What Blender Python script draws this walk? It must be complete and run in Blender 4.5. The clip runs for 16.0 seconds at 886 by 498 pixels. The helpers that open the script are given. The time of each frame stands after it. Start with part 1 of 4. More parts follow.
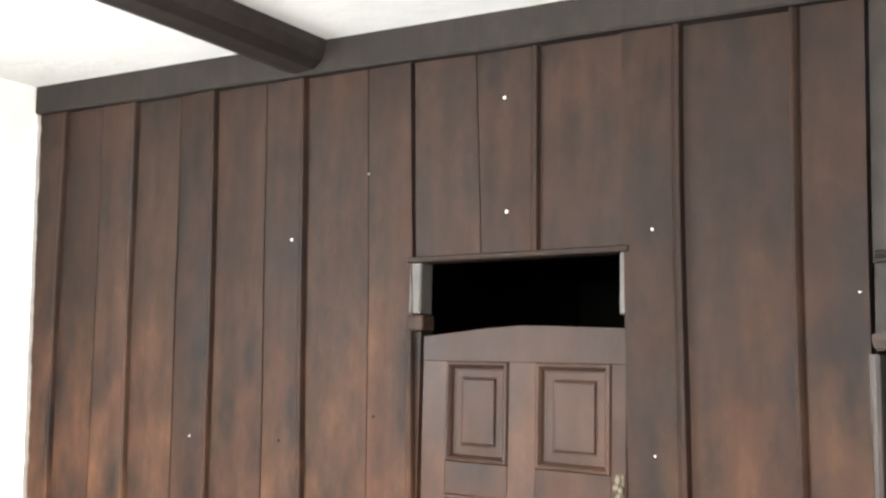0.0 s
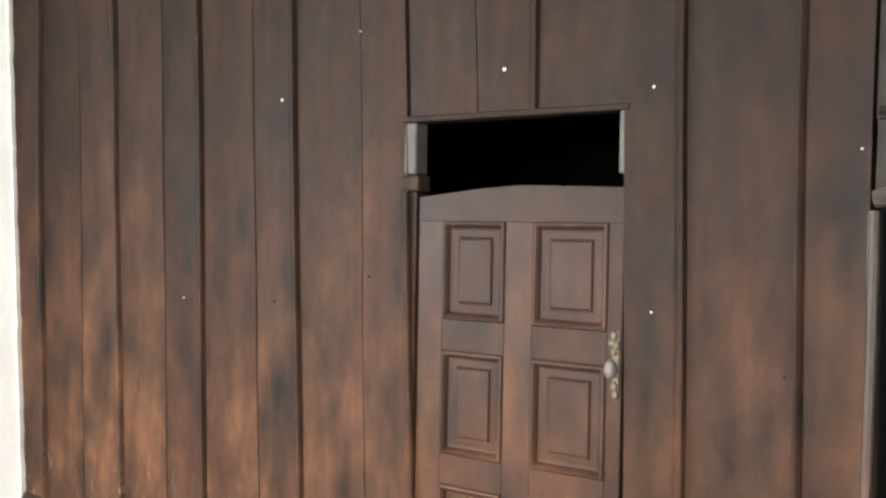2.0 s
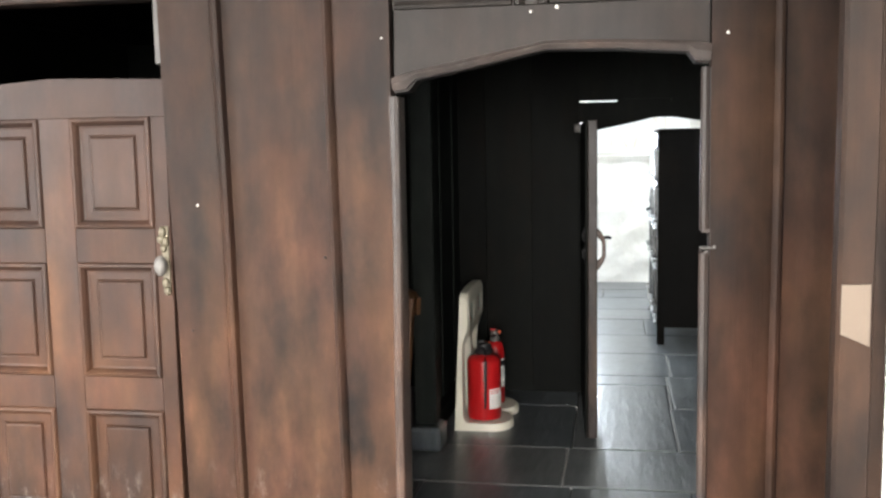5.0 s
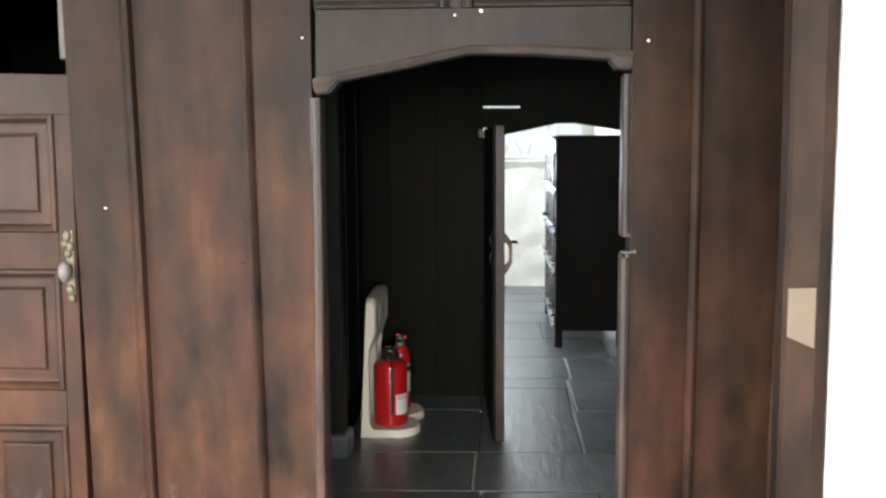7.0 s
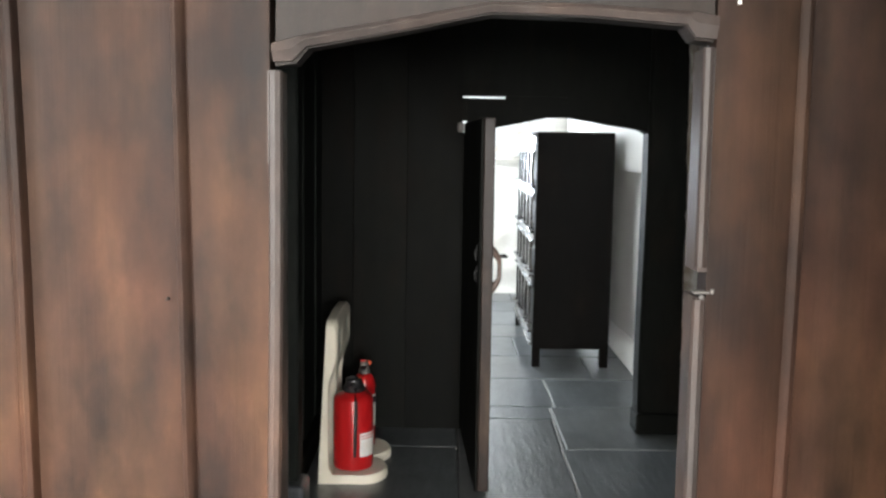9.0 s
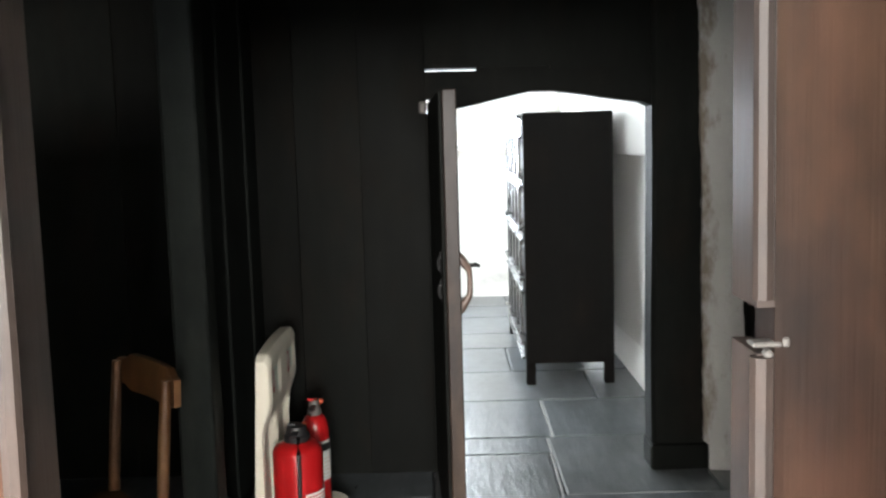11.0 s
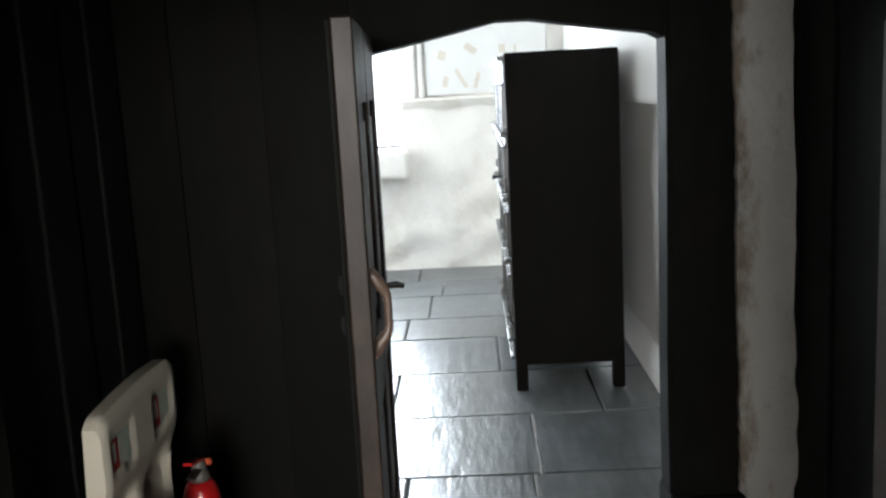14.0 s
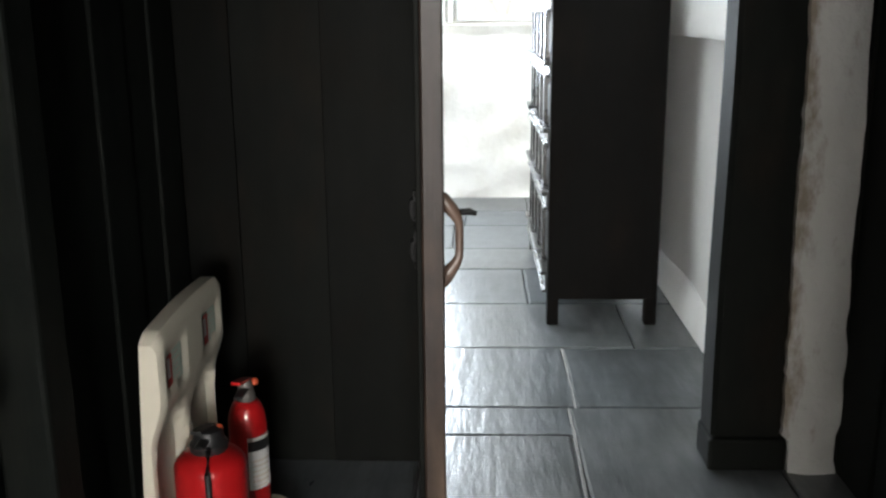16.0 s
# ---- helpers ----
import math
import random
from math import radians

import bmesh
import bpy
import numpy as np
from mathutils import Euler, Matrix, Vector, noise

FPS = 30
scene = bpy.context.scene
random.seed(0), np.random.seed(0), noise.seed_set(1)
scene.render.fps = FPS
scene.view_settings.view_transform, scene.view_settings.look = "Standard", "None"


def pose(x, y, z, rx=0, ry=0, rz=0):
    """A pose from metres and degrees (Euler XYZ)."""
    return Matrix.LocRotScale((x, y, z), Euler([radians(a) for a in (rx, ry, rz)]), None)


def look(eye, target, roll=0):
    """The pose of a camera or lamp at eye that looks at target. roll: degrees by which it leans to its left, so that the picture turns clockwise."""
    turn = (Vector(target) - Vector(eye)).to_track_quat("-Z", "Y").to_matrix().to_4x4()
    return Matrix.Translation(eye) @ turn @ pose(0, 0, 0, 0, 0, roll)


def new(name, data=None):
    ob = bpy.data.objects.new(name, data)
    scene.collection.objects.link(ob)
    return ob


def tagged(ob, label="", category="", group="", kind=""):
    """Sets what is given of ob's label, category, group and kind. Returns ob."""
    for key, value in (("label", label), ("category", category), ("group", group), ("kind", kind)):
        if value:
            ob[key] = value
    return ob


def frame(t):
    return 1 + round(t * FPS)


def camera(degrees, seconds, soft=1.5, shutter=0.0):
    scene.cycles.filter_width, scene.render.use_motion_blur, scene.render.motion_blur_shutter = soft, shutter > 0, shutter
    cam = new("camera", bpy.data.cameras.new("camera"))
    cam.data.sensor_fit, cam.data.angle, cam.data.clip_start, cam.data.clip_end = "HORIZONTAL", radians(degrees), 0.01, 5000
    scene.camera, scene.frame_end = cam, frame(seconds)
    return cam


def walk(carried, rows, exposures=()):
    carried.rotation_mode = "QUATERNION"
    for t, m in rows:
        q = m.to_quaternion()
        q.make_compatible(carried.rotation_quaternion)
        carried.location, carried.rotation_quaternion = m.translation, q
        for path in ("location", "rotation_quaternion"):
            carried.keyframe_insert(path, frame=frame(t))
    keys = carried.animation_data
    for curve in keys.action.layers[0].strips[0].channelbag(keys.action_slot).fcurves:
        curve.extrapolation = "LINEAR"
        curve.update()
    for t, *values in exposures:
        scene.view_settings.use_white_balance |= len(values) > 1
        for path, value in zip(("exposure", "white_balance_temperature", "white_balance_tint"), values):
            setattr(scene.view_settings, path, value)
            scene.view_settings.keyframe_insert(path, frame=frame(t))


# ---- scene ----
cam = camera(50.0, 16.0, soft=2.5)
PATH = [
    (0, (0.285, 1.604, 1.557), (-0.87, 3.219, 1.8), 1.4),
    (0.5, (0.238, 1.524, 1.558), (-1.021, 3.061, 1.788), 1.5),
    (1, (0.224, 1.513, 1.54), (-1.082, 3.02, 1.701), 1.9),
    (1.5, (0.221, 1.566, 1.534), (-1.039, 3.118, 1.59), 1.6),
    (2, (0.216, 1.578, 1.534), (-0.899, 3.237, 1.499), 1.1),
    (2.5, (0.263, 1.617, 1.533), (-0.735, 3.344, 1.393), 0.6),
    (3, (0.266, 1.644, 1.505), (-0.699, 3.373, 1.225), 0.6),
    (3.5, (0.268, 1.638, 1.501), (-0.68, 3.373, 1.2), -0.0),
    (4, (0.331, 1.666, 1.495), (-0.488, 3.472, 1.234), -0.7),
    (4.5, (0.354, 1.677, 1.504), (-0.233, 3.576, 1.282), -0.5),
    (5, (0.369, 1.618, 1.474), (0.02, 3.575, 1.256), -1.0),
    (5.2, (0.366, 1.608, 1.477), (0.082, 3.574, 1.26), -0.9),
    (7.3, (0.226, 1.654, 1.469), (0.145, 3.641, 1.257), 0.2),
    (7.5, (0.207, 1.679, 1.464), (0.146, 3.662, 1.21), 0.5),
    (8, (0.233, 1.923, 1.457), (0.107, 3.908, 1.255), 0.2),
    (8.5, (0.205, 2.132, 1.475), (0.031, 4.113, 1.257), 2.1),
    (9, (0.103, 2.372, 1.474), (0.1, 4.36, 1.253), 0.9),
    (9.5, (0.101, 2.552, 1.463), (0.187, 4.533, 1.2), 1.8),
    (9.7, (0.152, 2.65, 1.456), (0.203, 4.638, 1.244), 0.9),
    (11.8, (0.305, 3.691, 1.416), (0.292, 5.671, 1.135), -1.9),
    (12, (0.327, 3.837, 1.435), (0.253, 5.811, 1.122), -0.1),
    (12.5, (0.377, 4.028, 1.43), (0.349, 6.0, 1.094), -1.2),
    (13, (0.376, 4.189, 1.446), (0.449, 6.162, 1.128), -1.1),
    (13.5, (0.494, 4.268, 1.446), (0.431, 6.239, 1.114), -3.1),
    (14, (0.524, 4.29, 1.431), (0.459, 6.26, 1.093), -3.1),
    (14.5, (0.488, 4.324, 1.411), (0.374, 6.263, 0.933), 1.3),
    (15, (0.439, 4.369, 1.389), (0.345, 6.279, 0.805), 0.7),
    (15.5, (0.379, 4.396, 1.405), (0.368, 6.306, 0.811), 0.7),
    (16, (0.368, 4.344, 1.418), (0.298, 6.284, 0.936), -0.5),
]
EXPOSURES = [(0.0, -0.18), (0.7, -0.42), (1.5, -0.72), (2.5, -0.22), (3.2, 0.02), (5.0, 0.05), (7.4, -0.25), (8.2, -0.02), (8.6, -0.05), (9.5, 0.42), (11.8, 0.55), (12.6, 0.45), (13.0, 0.35), (13.4, 0.0), (14.0, -0.35), (14.5, -0.72), (15.0, -0.62), (15.5, -0.18), (16.0, 0.1)]
walk(cam, [(t, look(eye, target, roll)) for t, eye, target, roll in PATH], EXPOSURES)

# ---- light ----
world = bpy.data.worlds.new("world")
scene.world = world
world.use_nodes = True
wn = world.node_tree
sky = wn.nodes.new("ShaderNodeTexSky")
sky.sky_type, sky.sun_disc, sky.sun_elevation, sky.sun_rotation = "NISHITA", False, radians(40), radians(230)
wn.nodes["Background"].inputs["Strength"].default_value = 0.12
wn.links.new(sky.outputs["Color"], wn.nodes["Background"].inputs["Color"])


def window_lamp(name, eye, target, width, height, watts, colour):
    data = bpy.data.lights.new(name, "AREA")
    data.shape, data.size, data.size_y, data.energy, data.color = "RECTANGLE", width, height, watts, colour
    ob = new(name, data)
    ob.matrix_world = look(eye, target)
    return ob


# No south window is in view; lamp added and widened to reach the passage.
window_lamp("hall_south_added_light", (-0.2, -3.05, 1.7), (-0.2, 2.0, 1.2), 4.0, 1.5, 1260, (1.0, 0.97, 0.93))
window_lamp("hall_west_window_light", (-4.05, 1.2, 1.7), (0.5, 2.2, 1.2), 1.6, 1.4, 310, (0.95, 0.98, 1.0))
window_lamp("kitchen_west_window_light", (-1.75, 10.8, 1.75), (0.9, 10.2, 0.9), 1.3, 1.5, 62, (0.88, 0.95, 1.0))
window_lamp("kitchen_north_window_light", (-0.377, 11.87, 1.47), (-0.377, 8.0, 1.47), 0.74, 0.98, 174, (0.80, 0.90, 1.0))

# ---- materials ----


def material(name, rough=0.5, metal=0.0):
    m = bpy.data.materials.new(name)
    m.use_nodes = True
    b = m.node_tree.nodes["Principled BSDF"]
    b.inputs["Roughness"].default_value, b.inputs["Metallic"].default_value = rough, metal
    return m, m.node_tree, b


def coords(nt, scale):
    mp = nt.nodes.new("ShaderNodeMapping")
    mp.inputs["Scale"].default_value = scale
    geo = nt.nodes.new("ShaderNodeNewGeometry")
    nt.links.new(geo.outputs["Position"], mp.inputs["Vector"])
    return mp.outputs["Vector"]


def noise_node(nt, scale, freq, detail=4.0, rough=0.55, shift=None):
    n = nt.nodes.new("ShaderNodeTexNoise")
    n.inputs["Scale"].default_value, n.inputs["Detail"].default_value, n.inputs["Roughness"].default_value = freq, detail, rough
    v = coords(nt, scale)
    if shift:
        add = nt.nodes.new("ShaderNodeVectorMath")
        nt.links.new(v, add.inputs[0])
        nt.links.new(shift, add.inputs[1])
        v = add.outputs[0]
    nt.links.new(v, n.inputs["Vector"])
    return n.outputs["Fac"]


def ramp(nt, fac, stops):
    r = nt.nodes.new("ShaderNodeValToRGB")
    e = r.color_ramp.elements
    while len(e) < len(stops):
        e.new(0.5)
    for k, (p, c) in enumerate(stops):
        e[k].position, e[k].color = p, (*c, 1) if len(c) == 3 else c
    nt.links.new(fac, r.inputs["Fac"])
    return r.outputs["Color"]


def mix(nt, fac, a, b, kind="MIX"):
    n = nt.nodes.new("ShaderNodeMix")
    n.data_type, n.blend_type = "RGBA", kind
    for value, socket in ((fac, n.inputs[0]), (a, n.inputs[6]), (b, n.inputs[7])):
        if isinstance(value, (int, float)):
            socket.default_value = value
        elif isinstance(value, tuple):
            socket.default_value = (*value, 1)
        else:
            nt.links.new(value, socket)
    return n.outputs[2]


def math_node(nt, op, a, b=0.0):
    n = nt.nodes.new("ShaderNodeMath")
    n.operation, n.use_clamp = op, True
    for value, socket in ((a, n.inputs[0]), (b, n.inputs[1])):
        if isinstance(value, (int, float)):
            socket.default_value = value
        else:
            nt.links.new(value, socket)
    return n.outputs[0]


def bump(nt, b, height, strength, distance):
    n = nt.nodes.new("ShaderNodeBump")
    n.inputs["Strength"].default_value, n.inputs["Distance"].default_value = strength, distance
    nt.links.new(height, n.inputs["Height"])
    nt.links.new(n.outputs["Normal"], b.inputs["Normal"])


def piece_random(nt):
    """A shift of the pattern and a value of its own for each board or stone."""
    info, comb = nt.nodes.new("ShaderNodeObjectInfo"), nt.nodes.new("ShaderNodeCombineXYZ")
    times = math_node(nt, "MULTIPLY", info.outputs["Random"], 1.0)
    for k, w in enumerate((37.0, 53.0, 11.0)):
        m = nt.nodes.new("ShaderNodeMath")
        m.operation = "MULTIPLY"
        nt.links.new(times, m.inputs[0])
        m.inputs[1].default_value = w
        nt.links.new(m.outputs[0], comb.inputs[k])
    return comb.outputs[0], info.outputs["Random"]


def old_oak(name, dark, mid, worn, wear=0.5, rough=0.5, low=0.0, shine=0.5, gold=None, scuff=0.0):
    """Weathered oak: grain along z, soft dark staining, rubbed patches that show the bare warm wood; low thins them
    with height, which also puts the dimmer upper light into the colour.
    """
    m, nt, b = material(name, rough)
    b.inputs["Specular IOR Level"].default_value = shine
    shift, rnd = piece_random(nt)
    grain = noise_node(nt, (1, 1, 0.10), 22, 4, 0.55, shift)
    fine = noise_node(nt, (1, 1, 0.02), 170, 3, 0.6, shift)
    patch = noise_node(nt, (1.9, 1, 0.85), 3.1, 5, 0.55, shift)
    stain = noise_node(nt, (1, 1, 0.55), 1.7, 3, 0.5)
    c = mix(nt, ramp(nt, grain, ((0.2, (0, 0, 0)), (0.85, (1, 1, 1)))), dark, mid)
    c = mix(nt, math_node(nt, "MULTIPLY", ramp(nt, stain, ((0.40, (0, 0, 0)), (0.68, (1, 1, 1)))), 0.5), c, dark)
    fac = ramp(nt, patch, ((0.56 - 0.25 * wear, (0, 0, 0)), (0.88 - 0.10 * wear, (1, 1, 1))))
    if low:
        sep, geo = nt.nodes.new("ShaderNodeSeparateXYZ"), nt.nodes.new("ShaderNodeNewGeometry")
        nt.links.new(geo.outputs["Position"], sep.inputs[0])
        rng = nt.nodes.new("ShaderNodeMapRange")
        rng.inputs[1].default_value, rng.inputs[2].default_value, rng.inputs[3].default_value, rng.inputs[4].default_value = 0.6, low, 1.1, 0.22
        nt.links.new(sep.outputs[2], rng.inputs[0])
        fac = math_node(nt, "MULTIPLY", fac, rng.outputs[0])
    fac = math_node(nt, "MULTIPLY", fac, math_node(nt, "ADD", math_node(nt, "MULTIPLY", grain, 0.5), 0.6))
    if gold:
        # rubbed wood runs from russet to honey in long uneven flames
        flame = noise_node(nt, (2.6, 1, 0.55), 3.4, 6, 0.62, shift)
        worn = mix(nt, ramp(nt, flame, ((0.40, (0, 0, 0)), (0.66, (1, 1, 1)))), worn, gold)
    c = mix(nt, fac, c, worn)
    if gold:
        # soot and handling left in blotches over the rubbed wood
        soot = noise_node(nt, (1.5, 1, 0.8), 2.3, 7, 0.66, shift)
        c = mix(nt, math_node(nt, "MULTIPLY", ramp(nt, soot, ((0.48, (0, 0, 0)), (0.72, (1, 1, 1)))), 0.50), c, mid)
    if scuff:
        marks = ramp(nt, noise_node(nt, (1.0, 1, 2.1), 9, 7, 0.72), ((0.55, (0, 0, 0)), (0.66, (scuff, scuff, scuff))))
        c = mix(nt, marks, c, (0.20, 0.165, 0.135))
    if low:
        foot = nt.nodes.new("ShaderNodeMapRange")
        foot.inputs[1].default_value, foot.inputs[2].default_value, foot.inputs[3].default_value, foot.inputs[4].default_value = 0.26, 0.55, 1.0, 0.0
        nt.links.new(sep.outputs[2], foot.inputs[0])
        chips = ramp(nt, noise_node(nt, (2.2, 1, 0.8), 13, 7, 0.74), ((0.56, (0, 0, 0)), (0.68, (0.5, 0.5, 0.5))))
        c = mix(nt, math_node(nt, "MULTIPLY", chips, foot.outputs[0]), c, (0.30, 0.25, 0.21))
    mottle = noise_node(nt, (1.3, 1, 0.75), 9, 6, 0.68, shift)
    c = mix(nt, 0.6, c, ramp(nt, mottle, ((0.25, (0.55, 0.55, 0.55)), (0.5, (1, 1, 1)), (0.75, (1.6, 1.55, 1.5)))), "MULTIPLY")
    hue = nt.nodes.new("ShaderNodeHueSaturation")
    tone = nt.nodes.new("ShaderNodeMapRange")
    tone.inputs[3].default_value, tone.inputs[4].default_value = 0.78, 1.22
    nt.links.new(rnd, tone.inputs[0])
    nt.links.new(tone.outputs[0], hue.inputs["Value"])
    nt.links.new(c, hue.inputs["Color"])
    nt.links.new(hue.outputs[0], b.inputs["Base Color"])
    r = nt.nodes.new("ShaderNodeMapRange")
    r.inputs[3].default_value, r.inputs[4].default_value = rough - 0.1, rough + 0.15
    nt.links.new(patch, r.inputs[0])
    nt.links.new(r.outputs[0], b.inputs["Roughness"])
    bump(nt, b, mix(nt, 0.5, grain, fine), 0.35, 0.003)
    return m


def plaster(name, colour, lumps=0.5, dirt=0.8, fine=60, share=0.08):
    m, nt, b = material(name, 0.85)
    big, small, grime = noise_node(nt, (1, 1, 1), 4.5, 5), noise_node(nt, (1, 1, 1), fine, 4), noise_node(nt, (1, 1, 0.6), 2.3, 6, 0.65)
    dirty = tuple(v * k for v, k in zip(colour, (0.78, 0.75, 0.68)))
    nt.links.new(mix(nt, ramp(nt, grime, ((0.48, (0, 0, 0)), (0.75, (dirt, dirt, dirt)))), colour, dirty), b.inputs["Base Color"])
    bump(nt, b, mix(nt, share, big, small), lumps, 0.03)
    return m


def stained_plaster(name, colour, stain, edge0, edge1):
    """Old limewash with brown patches where damp and smoke have come through."""
    m, nt, b = material(name, 0.9)
    big, small, grime = noise_node(nt, (1, 1, 1), 7, 5), noise_node(nt, (1, 1, 1), 60, 4), noise_node(nt, (1.6, 1, 0.7), 9, 6, 0.65)
    soft = noise_node(nt, (1, 1, 0.5), 3.3, 4)
    c = mix(nt, ramp(nt, soft, ((0.35, (0, 0, 0)), (0.7, (1, 1, 1)))), colour, tuple(v * 0.80 for v in colour))
    # the stain creeps in from the edge beside the post, in uneven tongues
    sep, geo, creep = nt.nodes.new("ShaderNodeSeparateXYZ"), nt.nodes.new("ShaderNodeNewGeometry"), nt.nodes.new("ShaderNodeMapRange")
    nt.links.new(geo.outputs["Position"], sep.inputs[0])
    nt.links.new(sep.outputs[0], creep.inputs[0])
    creep.inputs[1].default_value, creep.inputs[2].default_value, creep.inputs[3].default_value, creep.inputs[4].default_value = edge0, edge1, 0.26, 0.0
    tongues = math_node(nt, "ADD", grime, creep.outputs[0])
    c = mix(nt, ramp(nt, tongues, ((0.60, (0, 0, 0)), (0.80, (0.85, 0.85, 0.85)))), c, stain)
    nt.links.new(c, b.inputs["Base Color"])
    bump(nt, b, mix(nt, 0.1, big, small), 0.9, 0.03)
    return m


def slate(name, a, c, rough):
    m, nt, b = material(name, rough)
    shift, rnd = piece_random(nt)
    big, riven = noise_node(nt, (1, 1, 1), 5, 5, 0.6, shift), noise_node(nt, (5.0, 1.0, 1), 5, 4, 0.55, shift)
    col = mix(nt, ramp(nt, big, ((0.3, (0, 0, 0)), (0.7, (1, 1, 1)))), a, c)
    col = mix(nt, math_node(nt, "MULTIPLY", rnd, 0.35), col, (0.16, 0.155, 0.14))
    # Streaks in the colour stand in for reflections along the riven face.
    col = mix(nt, 0.55, col, ramp(nt, riven, ((0.34, (0.58, 0.60, 0.63)), (0.64, (1.45, 1.43, 1.40)))), "MULTIPLY")
    nt.links.new(col, b.inputs["Base Color"])
    r = nt.nodes.new("ShaderNodeMapRange")
    r.inputs[3].default_value, r.inputs[4].default_value = rough - 0.05, rough + 0.09
    nt.links.new(riven, r.inputs[0])
    nt.links.new(r.outputs[0], b.inputs["Roughness"])
    bump(nt, b, mix(nt, 0.35, riven, big), 0.42, 0.014)
    b.inputs["Specular IOR Level"].default_value = 0.6
    return m


def plain(name, colour, rough=0.4, metal=0.0, vary=0.15, freq=18, coat=0.0):
    m, nt, b = material(name, rough, metal)
    n = noise_node(nt, (1, 1, 1), freq, 5, 0.6)
    lowc = tuple(max(0, v * (1 - vary)) for v in colour)
    nt.links.new(mix(nt, n, lowc, tuple(min(1, v * (1 + vary)) for v in colour)), b.inputs["Base Color"])
    b.inputs["Coat Weight"].default_value = coat
    bump(nt, b, noise_node(nt, (1, 1, 1), 90, 3), 0.06, 0.003)
    return m


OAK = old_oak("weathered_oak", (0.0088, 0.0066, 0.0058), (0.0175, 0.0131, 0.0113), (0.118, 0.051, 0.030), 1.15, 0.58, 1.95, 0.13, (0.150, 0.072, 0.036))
# Paler and greyer than the boards: the mouldings' highlight is in the colour.
OAK_MOULD = old_oak("grey_moulded_oak", (0.022, 0.018, 0.0165), (0.050, 0.042, 0.038), (0.11, 0.06, 0.04), 0.6, 0.45, 1.8, 0.3)
OAK_LINTEL = old_oak("grey_brown_lintel_oak", (0.0150, 0.0125, 0.0110), (0.0270, 0.0225, 0.0200), (0.060, 0.036, 0.025), 0.45, 0.55, 1.8, 0.15)
OAK_DOOR = old_oak("door_oak", (0.019, 0.0128, 0.0110), (0.031, 0.0200, 0.0168), (0.088, 0.035, 0.0175), 0.95, 0.46, 1.7, 0.17, (0.115, 0.052, 0.023))
OAK_SILL = old_oak("sill_oak", (0.021, 0.0134, 0.0101), (0.041, 0.0268, 0.0200), (0.085, 0.053, 0.036), 0.7, 0.64, 0.0, 0.15, (0.105, 0.062, 0.036), 0.38)
OAK_GREY = old_oak("lit_reveal_oak", (0.050, 0.046, 0.043), (0.092, 0.087, 0.082), (0.12, 0.105, 0.09), 0.3, 0.55, 0.0, 0.3)
# Dark green-grey boards, lifted to hold the haze over the passage's west side.
GREEN_BLACK = old_oak("hazed_green_black_oak", (0.0095, 0.0116, 0.0104), (0.019, 0.0222, 0.0202), (0.022, 0.023, 0.020), 0.2, 0.6, 0.0, 0.08)
# Black panelling, pushed near zero so the passage's shade sits in the colour.
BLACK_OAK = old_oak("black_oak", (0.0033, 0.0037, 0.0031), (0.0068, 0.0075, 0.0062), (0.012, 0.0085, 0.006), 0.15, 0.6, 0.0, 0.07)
END_OAK = old_oak("dark_post_oak", (0.0070, 0.0050, 0.0041), (0.0135, 0.0096, 0.0079), (0.055, 0.028, 0.0165), 0.6, 0.55, 0.0, 0.1)
LEAF_OAK = old_oak("brown_door_oak", (0.010, 0.0066, 0.0052), (0.020, 0.0132, 0.0102), (0.085, 0.056, 0.038), 0.55, 0.42, 0.0, 0.2)
GRIP_OAK = old_oak("handled_oak", (0.075, 0.048, 0.036), (0.13, 0.085, 0.064), (0.20, 0.135, 0.10), 0.6, 0.35)
# One oak in two copies: matt near-black for shade, paler gloss where lit.
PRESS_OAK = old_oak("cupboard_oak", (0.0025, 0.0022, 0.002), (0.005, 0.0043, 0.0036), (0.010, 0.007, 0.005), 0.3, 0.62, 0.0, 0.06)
PRESS_FRONT = old_oak("lit_polished_cupboard_oak", (0.006, 0.005, 0.0045), (0.012, 0.010, 0.008), (0.02, 0.014, 0.01), 0.3, 0.24, 0.0, 0.7)
CHAIR_WOOD = old_oak("chair_beech", (0.09, 0.038, 0.014), (0.17, 0.075, 0.029), (0.30, 0.165, 0.075), 0.5, 0.42)
LIME = plaster("limewash", (0.86, 0.85, 0.825), 0.4, 0.2)
LIME_ROUGH = plaster("rough_limewash", (0.86, 0.835, 0.785), 0.8, 0.8, 16, 0.4)
LIME_OLD = plaster("stained_limewash", (0.55, 0.53, 0.495), 0.9, 1.0)
STRIP = stained_plaster("smoked_limewash", (0.41, 0.40, 0.375), (0.14, 0.105, 0.07), 1.315, 1.39)
SLATE = slate("riven_slate", (0.048, 0.056, 0.062), (0.092, 0.104, 0.114), 0.29)
MORTAR = plain("lime_mortar", (0.30, 0.295, 0.28), 0.9, 0, 0.5, 40)
GROUT = plain("dark_joint", (0.05, 0.05, 0.05), 0.9)
CREAM = plain("cream_plastic", (0.80, 0.755, 0.63), 0.3, 0, 0.05)
RED = plain("red_enamel", (0.43, 0.010, 0.012), 0.28, 0, 0.08, 8, 0.4)
DARKRED = plain("red_print", (0.5, 0.03, 0.02), 0.5)
BLACK = plain("black_rubber", (0.015, 0.015, 0.016), 0.45)
LABEL = plain("white_label", (0.78, 0.78, 0.76), 0.4, 0, 0.05)
GREENISH = plain("pale_green_sign", (0.55, 0.68, 0.58), 0.35, 0, 0.1)
